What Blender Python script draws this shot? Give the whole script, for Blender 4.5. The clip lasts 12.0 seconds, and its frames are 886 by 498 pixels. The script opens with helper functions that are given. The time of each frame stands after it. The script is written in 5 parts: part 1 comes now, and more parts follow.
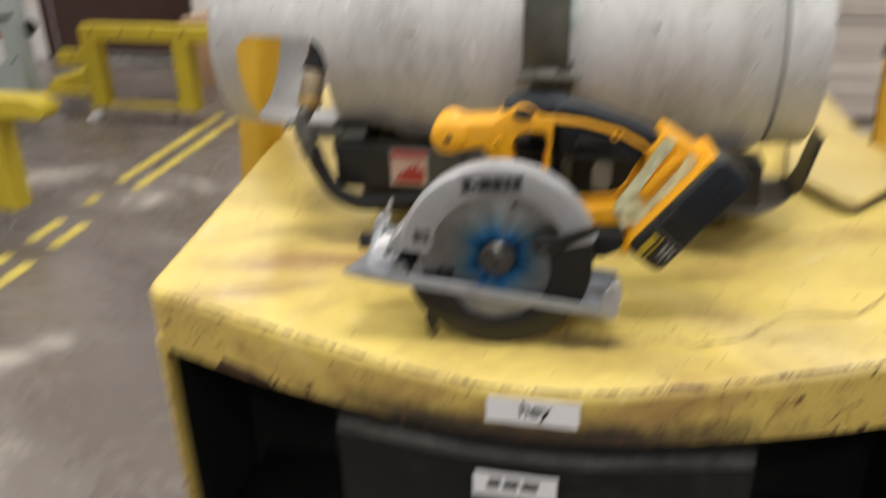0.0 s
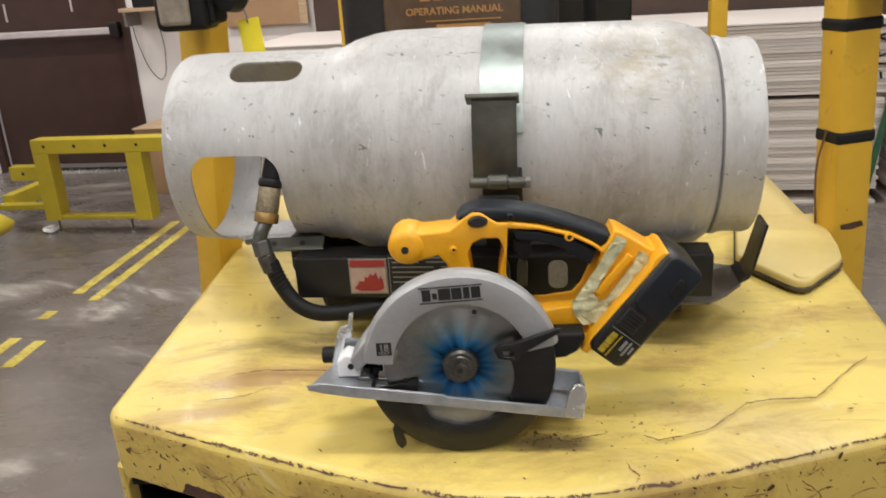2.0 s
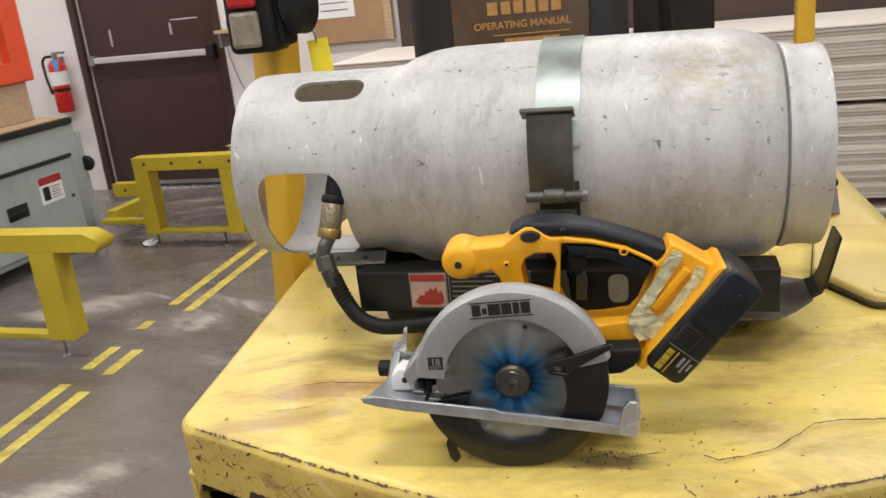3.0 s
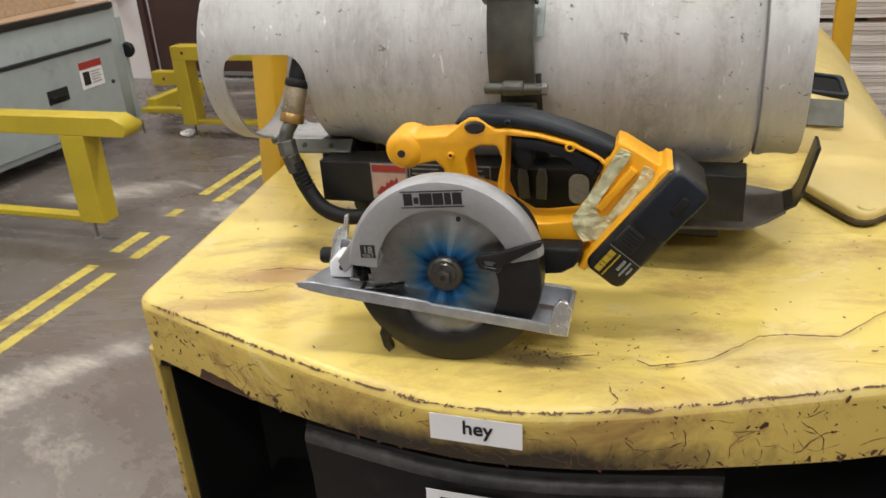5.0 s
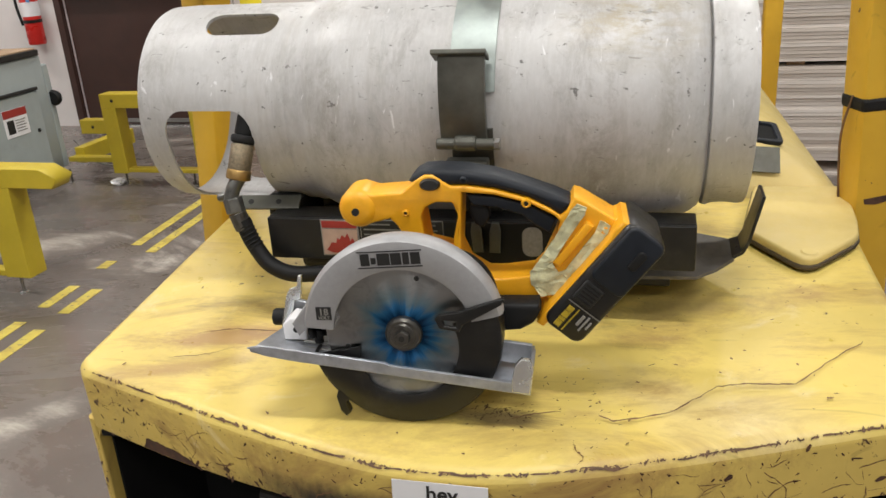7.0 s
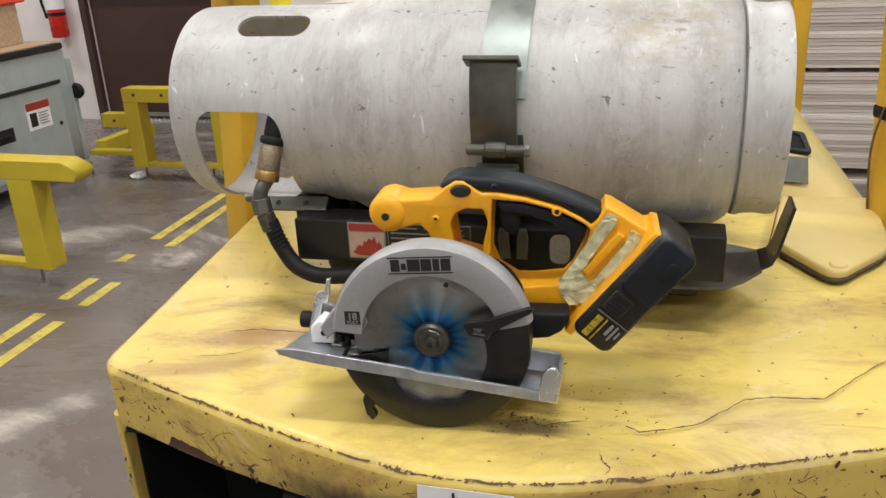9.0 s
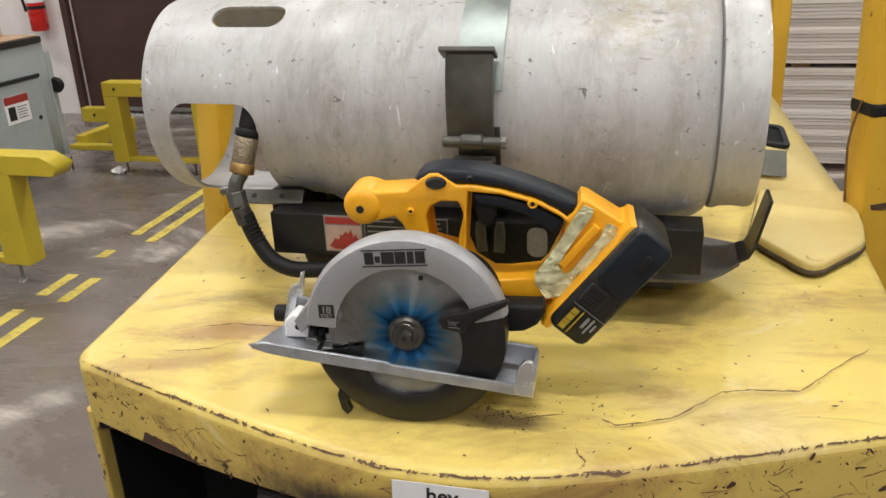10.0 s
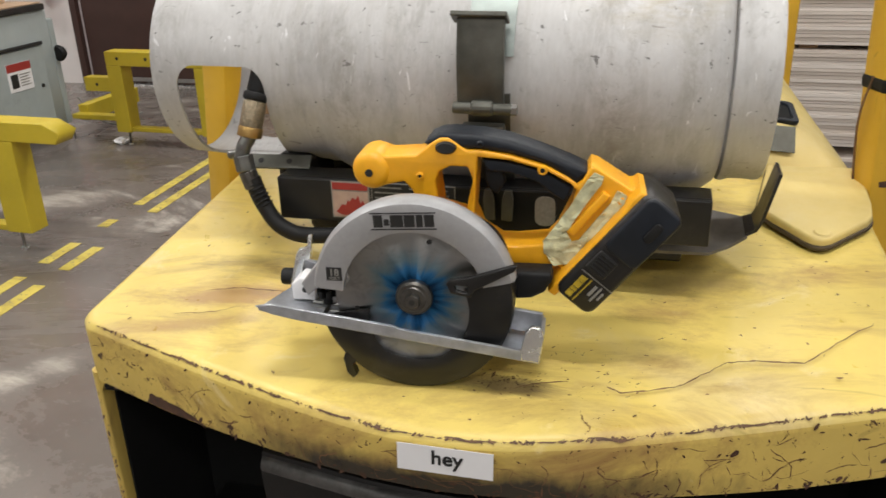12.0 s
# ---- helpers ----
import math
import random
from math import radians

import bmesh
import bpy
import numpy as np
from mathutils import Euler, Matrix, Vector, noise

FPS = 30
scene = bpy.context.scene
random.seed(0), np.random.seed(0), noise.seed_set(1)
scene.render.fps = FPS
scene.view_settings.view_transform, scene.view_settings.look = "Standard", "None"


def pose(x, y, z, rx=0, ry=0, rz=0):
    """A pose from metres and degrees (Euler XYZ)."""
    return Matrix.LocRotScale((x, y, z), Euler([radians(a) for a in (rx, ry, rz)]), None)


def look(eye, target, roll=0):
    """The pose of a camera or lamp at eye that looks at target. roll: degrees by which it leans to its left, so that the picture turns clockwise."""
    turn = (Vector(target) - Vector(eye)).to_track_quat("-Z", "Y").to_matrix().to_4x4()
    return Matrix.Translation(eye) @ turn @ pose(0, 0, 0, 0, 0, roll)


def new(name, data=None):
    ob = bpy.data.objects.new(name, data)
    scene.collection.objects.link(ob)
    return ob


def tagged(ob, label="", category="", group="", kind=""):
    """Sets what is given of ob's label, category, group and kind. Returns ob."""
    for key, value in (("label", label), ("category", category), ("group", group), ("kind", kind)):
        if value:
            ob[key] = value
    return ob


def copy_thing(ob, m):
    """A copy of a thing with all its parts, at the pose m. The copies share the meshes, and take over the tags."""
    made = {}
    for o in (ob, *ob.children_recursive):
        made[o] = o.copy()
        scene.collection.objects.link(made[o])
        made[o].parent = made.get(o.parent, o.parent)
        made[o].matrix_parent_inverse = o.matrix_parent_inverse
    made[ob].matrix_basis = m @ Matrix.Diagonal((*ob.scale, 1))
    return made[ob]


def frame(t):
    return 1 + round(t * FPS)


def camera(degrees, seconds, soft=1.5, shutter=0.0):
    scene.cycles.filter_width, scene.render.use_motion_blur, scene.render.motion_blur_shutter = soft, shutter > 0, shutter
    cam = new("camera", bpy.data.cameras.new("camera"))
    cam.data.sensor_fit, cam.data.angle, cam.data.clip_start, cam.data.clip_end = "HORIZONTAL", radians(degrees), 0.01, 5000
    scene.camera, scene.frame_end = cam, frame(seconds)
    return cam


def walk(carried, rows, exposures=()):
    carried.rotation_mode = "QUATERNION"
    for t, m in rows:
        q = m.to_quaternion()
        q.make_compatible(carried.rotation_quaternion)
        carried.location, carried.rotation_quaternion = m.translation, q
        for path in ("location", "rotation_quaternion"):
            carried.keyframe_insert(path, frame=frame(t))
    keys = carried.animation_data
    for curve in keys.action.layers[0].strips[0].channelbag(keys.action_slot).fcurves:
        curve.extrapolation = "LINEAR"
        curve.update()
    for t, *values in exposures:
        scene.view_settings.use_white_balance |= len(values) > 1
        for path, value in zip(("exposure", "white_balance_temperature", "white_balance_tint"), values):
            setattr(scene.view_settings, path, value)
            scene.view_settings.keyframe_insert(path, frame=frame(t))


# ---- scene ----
from functools import lru_cache

cam = camera(55.67, 12.0, soft=1.5, shutter=0.6)
PATH = [
    (0, (0.1440, -0.7960, 1.3830), (-0.3053, 0.9635, 0.5450), -1.37),
    (0.1, (0.1426, -0.8036, 1.3798), (-0.2553, 1.0144, 0.6474), -0.73),
    (0.2, (0.1511, -0.7926, 1.3941), (-0.2505, 1.0351, 0.6882), -1.60),
    (0.5, (0.1440, -0.7833, 1.4015), (-0.2335, 1.0533, 0.7056), -2.40),
    (1, (0.1474, -0.7890, 1.4033), (-0.1726, 1.0596, 0.7104), -3.26),
    (1.5, (0.1484, -0.7872, 1.3995), (-0.1568, 1.0548, 0.6825), -3.05),
    (2, (0.1476, -0.7943, 1.4083), (-0.2231, 1.0607, 0.7593), -3.73),
    (2.5, (0.1464, -0.7998, 1.4090), (-0.2925, 1.0523, 0.7951), -4.26),
    (2.7, (0.1575, -0.7984, 1.4116), (-0.3518, 1.0390, 0.8078), -5.22),
    (4.3, (0.3162, -0.7298, 1.4018), (-0.3621, 1.0205, 0.7115), -7.06),
    (4.5, (0.3160, -0.7315, 1.3991), (-0.3711, 1.0087, 0.6922), -7.02),
    (5, (0.2982, -0.7398, 1.3752), (-0.3894, 0.9588, 0.5740), -4.32),
    (5.5, (0.2916, -0.7360, 1.3747), (-0.3377, 0.9778, 0.5579), -4.41),
    (6, (0.2941, -0.7241, 1.3818), (-0.3041, 0.9999, 0.5634), -5.70),
    (6.5, (0.2821, -0.7201, 1.3895), (-0.2537, 1.0677, 0.6705), -4.04),
    (7, (0.2715, -0.7269, 1.3882), (-0.2778, 1.0557, 0.6668), -3.86),
    (8.8, (0.2543, -0.7263, 1.3945), (-0.2850, 1.0653, 0.6877), -2.83),
    (9, (0.2554, -0.7280, 1.3966), (-0.3257, 1.0439, 0.6737), -3.04),
    (9.5, (0.2601, -0.7289, 1.3927), (-0.2991, 1.0513, 0.6729), -2.21),
    (10, (0.2634, -0.7191, 1.3903), (-0.2835, 1.0592, 0.6563), -2.73),
    (10.5, (0.2571, -0.7226, 1.3908), (-0.3428, 1.0379, 0.6553), -2.83),
    (11, (0.2595, -0.7253, 1.3865), (-0.3243, 1.0348, 0.6373), -2.70),
    (11.5, (0.2684, -0.7201, 1.3832), (-0.2525, 1.0474, 0.6057), -2.56),
    (12, (0.2559, -0.7254, 1.3770), (-0.2877, 1.0337, 0.5960), -1.70),
]
walk(cam, [(t, look(eye, target, roll)) for t, eye, target, roll in PATH])

# ---- world and lights: a windowless hall under ceiling strip lights ----
world = bpy.data.worlds.new("hall_air")
scene.world = world
world.use_nodes = True
world.node_tree.nodes["Background"].inputs[0].default_value = (0.75, 0.78, 0.85, 1)
world.node_tree.nodes["Background"].inputs[1].default_value = 0.02
scene.view_settings.exposure = 0.0
LIGHTS = [(-2.6, 0.2), (0.3, -0.6), (3.2, 0.2), (-2.6, 3.4), (0.4, 3.4), (3.2, 3.4), (-2.6, -3.4), (0.6, -3.6), (3.2, -3.4), (-5.6, 3.3), (-5.6, 0.2)]
LAMP_Z, LAMP_W = 4.3, 59.5


# ---- materials ----
def material(name):
    m = bpy.data.materials.new(name)
    m.use_nodes = True
    return m, m.node_tree.nodes, m.node_tree.links, m.node_tree.nodes["Principled BSDF"]


def noise_tex(n, l, scale, detail=6.0, rough=0.6, stretch=None, distort=0.0):
    tc = n.new("ShaderNodeTexCoord")
    t = n.new("ShaderNodeTexNoise")
    t.inputs["Scale"].default_value, t.inputs["Detail"].default_value = scale, detail
    t.inputs["Roughness"].default_value, t.inputs["Distortion"].default_value = rough, distort
    if stretch:
        mp = n.new("ShaderNodeMapping")
        mp.inputs["Scale"].default_value = stretch
        l.new(tc.outputs["Object"], mp.inputs["Vector"])
        l.new(mp.outputs[0], t.inputs["Vector"])
    else:
        l.new(tc.outputs["Object"], t.inputs["Vector"])
    return t


def ramp(n, l, socket, stops):
    r = n.new("ShaderNodeValToRGB")
    l.new(socket, r.inputs[0])
    e = r.color_ramp.elements
    e[0].position, e[0].color = stops[0][0], (*stops[0][1], 1)
    e[1].position, e[1].color = stops[-1][0], (*stops[-1][1], 1)
    for p, c in stops[1:-1]:
        x = e.new(p)
        x.color = (*c, 1)
    return r.outputs[0]


def grey(a):
    return (a, a, a)


def mix(n, l, fac, a, b):
    m = n.new("ShaderNodeMix")
    m.data_type = "RGBA"
    l.new(fac, m.inputs[0])
    for s, v in ((m.inputs[6], a), (m.inputs[7], b)):
        if isinstance(v, tuple):
            s.default_value = (*v, 1)
        else:
            l.new(v, s)
    return m.outputs[2]


def bump(n, l, p, socket, strength, dist=0.002):
    b = n.new("ShaderNodeBump")
    b.inputs["Strength"].default_value, b.inputs["Distance"].default_value = strength, dist
    l.new(socket, b.inputs["Height"])
    l.new(b.outputs[0], p.inputs["Normal"])


def plain(name, base, rough=0.5, metal=0.0, vary=0.18, scale=30.0, relief=0.15, dirt=None, amount=0.4, stretch=None, coat=0.0):
    """A worn surface: base colour with soft variation, optional dirt patches, and a fine relief."""
    m, n, l, p = material(name)
    t = noise_tex(n, l, scale, stretch=stretch)
    lo, hi = tuple(c * (1 - vary) for c in base), tuple(min(1, c * (1 + vary)) for c in base)
    col = ramp(n, l, t.outputs[0], [(0.3, lo), (0.7, hi)])
    if dirt:
        d = noise_tex(n, l, scale * 0.22, 8, 0.7)
        f = ramp(n, l, d.outputs[0], [(0.62 - amount * 0.3, grey(0)), (0.8 - amount * 0.2, grey(0.8))])
        col = mix(n, l, f, col, dirt)
    l.new(col, p.inputs["Base Color"])
    r = ramp(n, l, t.outputs[0], [(0.25, grey(max(0.02, rough - 0.1))), (0.75, grey(min(1, rough + 0.1)))])
    l.new(r, p.inputs["Roughness"])
    p.inputs["Metallic"].default_value = metal
    p.inputs["Coat Weight"].default_value = coat
    if relief:
        bump(n, l, p, t.outputs[0], relief)
    return m


def worn_paint(name, paint, bare, rough=0.4, chips=0.5, scratch=True, fade=None, smear=0.0):
    """Old paint with chips down to the primer, dark scratches and grime."""
    m, n, l, p = material(name)
    big = noise_tex(n, l, 5.0, 5, 0.6)
    lo, hi = tuple(c * 0.86 for c in paint), tuple(min(1, c * 1.08) for c in paint)
    col = ramp(n, l, big.outputs[0], [(0.3, lo), (0.7, hi)])
    if fade:
        f = noise_tex(n, l, 3.2, 4, 0.55, distort=0.6)
        col = mix(n, l, ramp(n, l, f.outputs[0], [(0.56, grey(0)), (0.74, grey(0.55))]), col, fade)
    if scratch:
        s = noise_tex(n, l, 9.0, 3, 0.5, stretch=(0.6, 6.0, 3.0), distort=1.2)
        col = mix(n, l, ramp(n, l, s.outputs[0], [(0.68, grey(0)), (0.74, grey(0.45))]), col, tuple(c * 0.55 for c in paint))
    if smear:
        q = noise_tex(n, l, 4.0, 9, 0.72, stretch=(0.8, 1.8, 1.0), distort=0.9)
        col = mix(n, l, ramp(n, l, q.outputs[0], [(0.49, grey(0)), (0.66, grey(smear))]), col, tuple(x * y for x, y in zip(paint, (0.50, 0.40, 0.52))))
        h = noise_tex(n, l, 11.0, 7, 0.7, distort=0.5)
        col = mix(n, l, ramp(n, l, h.outputs[0], [(0.60, grey(0)), (0.72, grey(smear * 0.6))]), col, (0.80, 0.70, 0.42))
    c = noise_tex(n, l, 38.0, 6, 0.65)
    chip = ramp(n, l, c.outputs[0], [(0.74 - 0.1 * chips, grey(0)), (0.77 - 0.1 * chips, grey(1))])
    col = mix(n, l, chip, col, bare)
    l.new(col, p.inputs["Base Color"])
    l.new(ramp(n, l, c.outputs[0], [(0.3, grey(rough - 0.08)), (0.75, grey(rough + 0.25))]), p.inputs["Roughness"])
    bump(n, l, p, c.outputs[0], 0.12)
    return m


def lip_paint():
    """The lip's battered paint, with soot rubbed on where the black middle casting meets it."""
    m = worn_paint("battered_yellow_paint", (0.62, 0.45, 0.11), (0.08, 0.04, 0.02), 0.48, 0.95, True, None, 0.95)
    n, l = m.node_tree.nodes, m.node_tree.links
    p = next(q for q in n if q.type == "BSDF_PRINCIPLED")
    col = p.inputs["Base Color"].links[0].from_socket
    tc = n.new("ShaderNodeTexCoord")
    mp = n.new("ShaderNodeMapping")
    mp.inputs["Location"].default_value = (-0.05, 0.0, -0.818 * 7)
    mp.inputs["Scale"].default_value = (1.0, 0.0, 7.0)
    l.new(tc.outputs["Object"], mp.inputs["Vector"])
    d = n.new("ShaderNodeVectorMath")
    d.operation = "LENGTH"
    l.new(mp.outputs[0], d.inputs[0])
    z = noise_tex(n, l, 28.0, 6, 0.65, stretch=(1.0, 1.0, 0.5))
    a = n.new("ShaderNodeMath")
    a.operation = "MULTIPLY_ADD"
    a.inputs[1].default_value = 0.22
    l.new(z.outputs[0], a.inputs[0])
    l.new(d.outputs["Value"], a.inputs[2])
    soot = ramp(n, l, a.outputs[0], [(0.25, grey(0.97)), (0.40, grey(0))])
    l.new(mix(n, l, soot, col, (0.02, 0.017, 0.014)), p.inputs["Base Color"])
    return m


YELLOW = (0.66, 0.47, 0.075)
DECK_PAINT = worn_paint("yellow_casting_paint", (0.74, 0.57, 0.155), (0.12, 0.07, 0.035), 0.33, 0.3, True, (0.66, 0.54, 0.33), smear=0.75)


def rust_smears(m, spots):
    """Rubbed-in rust and oil on the deck, each smear an ellipse broken up by grain."""
    n, l = m.node_tree.nodes, m.node_tree.links
    p = next(q for q in n if q.type == "BSDF_PRINCIPLED")
    col = p.inputs["Base Color"].links[0].from_socket
    tc = n.new("ShaderNodeTexCoord")
    grain = noise_tex(n, l, 14.0, 9, 0.75, stretch=(0.6, 1.6, 1.0), distort=0.7)
    for x, y, turn, along, across, tone, depth in spots:
        mp = n.new("ShaderNodeMapping")
        mp.vector_type = "TEXTURE"
        mp.inputs["Location"].default_value = (x, y, 0)
        mp.inputs["Rotation"].default_value = (0, 0, radians(turn))
        mp.inputs["Scale"].default_value = (along, across, 100)
        l.new(tc.outputs["Object"], mp.inputs["Vector"])
        ln = n.new("ShaderNodeVectorMath")
        ln.operation = "LENGTH"
        l.new(mp.outputs[0], ln.inputs[0])
        sub = n.new("ShaderNodeMath")
        sub.operation = "MULTIPLY_ADD"
        sub.inputs[1].default_value = -0.35
        l.new(ln.outputs["Value"], sub.inputs[0])
        l.new(grain.outputs[0], sub.inputs[2])
        col = mix(n, l, ramp(n, l, sub.outputs[0], [(0.16, grey(0)), (0.40, grey(depth))]), col, tone)
    l.new(col, p.inputs["Base Color"])
    return m


RUST, OIL = (0.36, 0.20, 0.08), (0.22, 0.16, 0.07)
M_DECK = rust_smears(DECK_PAINT, ((-0.24, 0.17, 8, 0.20, 0.035, RUST, 0.8), (-0.30, 0.09, 20, 0.14, 0.030, RUST, 0.6), (0.09, 0.015, 0, 0.06, 0.020, OIL, 0.95), (-0.20, 0.25, 0, 0.16, 0.05, OIL, 0.6), (0.28, 0.27, 20, 0.12, 0.05, OIL, 0.5), (-0.02, 0.12, 0, 0.10, 0.04, RUST, 0.5)))
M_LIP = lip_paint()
M_HOOD = worn_paint("faded_hood_paint", (0.63, 0.49, 0.18), (0.2, 0.13, 0.06), 0.45, 0.1, False, (0.60, 0.48, 0.22))
M_POST = worn_paint("post_yellow_paint", (0.70, 0.42, 0.035), (0.12, 0.06, 0.03), 0.4, 0.45)
M_RAIL = worn_paint("rail_yellow_paint", (0.50, 0.385, 0.025), (0.12, 0.1, 0.05), 0.4, 0.1, False)
M_BLACK = plain("black_painted_steel", (0.008, 0.008, 0.008), 0.36, 0, 0.3, 40, 0.12, (0.05, 0.045, 0.04), 0.2)
M_SOOT = plain("sooty_black_casting", (0.008, 0.0075, 0.0075), 0.5, 0, 0.4, 18, 0.4, (0.07, 0.065, 0.06), 0.25)
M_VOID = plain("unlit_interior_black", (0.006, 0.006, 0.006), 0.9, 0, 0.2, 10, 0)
M_RUBBER = plain("black_rubber", (0.008, 0.008, 0.0085), 0.6, 0, 0.25, 60, 0.3)
M_GRIP = plain("charcoal_grip_rubber", (0.010, 0.013, 0.019), 0.5, 0, 0.2, 80, 0.25)
M_TOOL = plain("orange_yellow_plastic", (0.85, 0.40, 0.012), 0.38, 0, 0.05, 120, 0.12, (0.5, 0.22, 0.02), 0.1)
M_GUARD = plain("grey_cast_aluminium", (0.36, 0.36, 0.37), 0.45, 0.35, 0.06, 160, 0.15)
M_SHOE = plain("stamped_shoe_metal", (0.46, 0.48, 0.52), 0.4, 0.7, 0.2, 60, 0.2)
M_BRIGHT = plain("bright_zinc", (0.78, 0.80, 0.80), 0.24, 0.9, 0.12, 50, 0.1)
M_GALV = plain("galvanised_strap", (0.33, 0.37, 0.355), 0.44, 0.80, 0.2, 25, 0.1)
M_LATCH = plain("dull_latch_steel", (0.11, 0.11, 0.095), 0.42, 0.6, 0.25, 30, 0.2, (0.08, 0.07, 0.06), 0.3)
M_BRASS = plain("brass_fitting", (0.42, 0.27, 0.10), 0.35, 0.9, 0.2, 60, 0.2)
M_ARBOR = plain("oiled_dark_steel", (0.12, 0.115, 0.105), 0.35, 0.85, 0.25, 120, 0.2)
M_KNURL = plain("knurled_sleeve", (0.27, 0.22, 0.15), 0.45, 0.8, 0.3, 260, 0.8)
M_STEEL = plain("dull_steel", (0.30, 0.30, 0.29), 0.4, 0.8, 0.2, 60, 0.2)
M_PAPER = plain("white_paper", (0.80, 0.80, 0.82), 0.6, 0, 0.03, 20, 0.05)
M_INK = plain("black_ink", (0.012, 0.012, 0.012), 0.6, 0, 0, 10, 0)
M_DIMINK = plain("pale_print", (0.25, 0.24, 0.22), 0.6, 0, 0.2, 200, 0)
M_RED = plain("red_print", (0.32, 0.030, 0.024), 0.5, 0, 0.1, 80, 0)
M_PINK = plain("faded_pink_print", (0.46, 0.33, 0.27), 0.5, 0, 0.1, 80, 0)
M_GOLD = plain("yellow_print", (0.42, 0.30, 0.02), 0.5, 0, 0.3, 300, 0)
M_BARP = plain("pale_grey_paint", (0.55, 0.50, 0.51), 0.4, 0.2, 0.1, 20, 0.05)
M_WALL = plain("white_painted_wall", (0.74, 0.71, 0.70), 0.7, 0, 0.05, 3, 0.1, (0.6, 0.57, 0.54), 0.2)
M_DOOR = plain("brown_painted_door", (0.048, 0.022, 0.017), 0.42, 0, 0.15, 6, 0.05)
M_BROWN = plain("dark_brown_panel", (0.05, 0.028, 0.02), 0.6, 0, 0.25, 4, 0.1)
M_MACHINE = plain("grey_machine_enamel", (0.34, 0.385, 0.385), 0.45, 0, 0.06, 12, 0.08, (0.2, 0.21, 0.2), 0.2)
M_ORANGE = plain("red_orange_enamel", (0.75, 0.085, 0.03), 0.4, 0, 0.08, 10, 0.05)
M_EXT = plain("extinguisher_red", (0.60, 0.025, 0.02), 0.3, 0, 0.05, 10, 0.0)
M_WOOD = plain("pale_wood_board", (0.44, 0.31, 0.20), 0.65, 0, 0.2, 4, 0.2, stretch=(1, 14, 14))
M_CARD = plain("brown_cardboard", (0.36, 0.22, 0.12), 0.75, 0, 0.1, 8, 0.1)
M_TAPE = plain("cream_masking_tape", (0.54, 0.53, 0.33), 0.75, 0, 0.30, 70, 1.0)
M_VINYL = plain("black_seat_vinyl", (0.020, 0.020, 0.022), 0.4, 0, 0.2, 90, 0.25)
M_POUCH = plain("brown_manual_pouch", (0.075, 0.042, 0.022), 0.35, 0, 0.25, 9, 0.1, (0.16, 0.12, 0.09), 0.4)
M_PRINT = plain("tan_print", (0.42, 0.22, 0.07), 0.5, 0, 0.2, 90, 0)
M_TAG = plain("yellow_plastic_tag", (0.85, 0.70, 0.03), 0.5, 0, 0.05, 30, 0.05)
M_LENS = plain("red_lamp_lens", (0.45, 0.02, 0.02), 0.2, 0, 0.1, 30, 0.0)
M_GREEN = plain("green_strapping", (0.03, 0.10, 0.05), 0.5, 0, 0.2, 30, 0.1)
M_LIME = plain("green_label_print", (0.25, 0.75, 0.05), 0.6, 0, 0.05, 30, 0.0)
M_BLUE = plain("blue_paper", (0.12, 0.30, 0.62), 0.6, 0, 0.1, 30, 0)
M_CEIL = plain("white_ceiling_sheet", (0.62, 0.62, 0.60), 0.8, 0, 0.05, 2, 0.1)


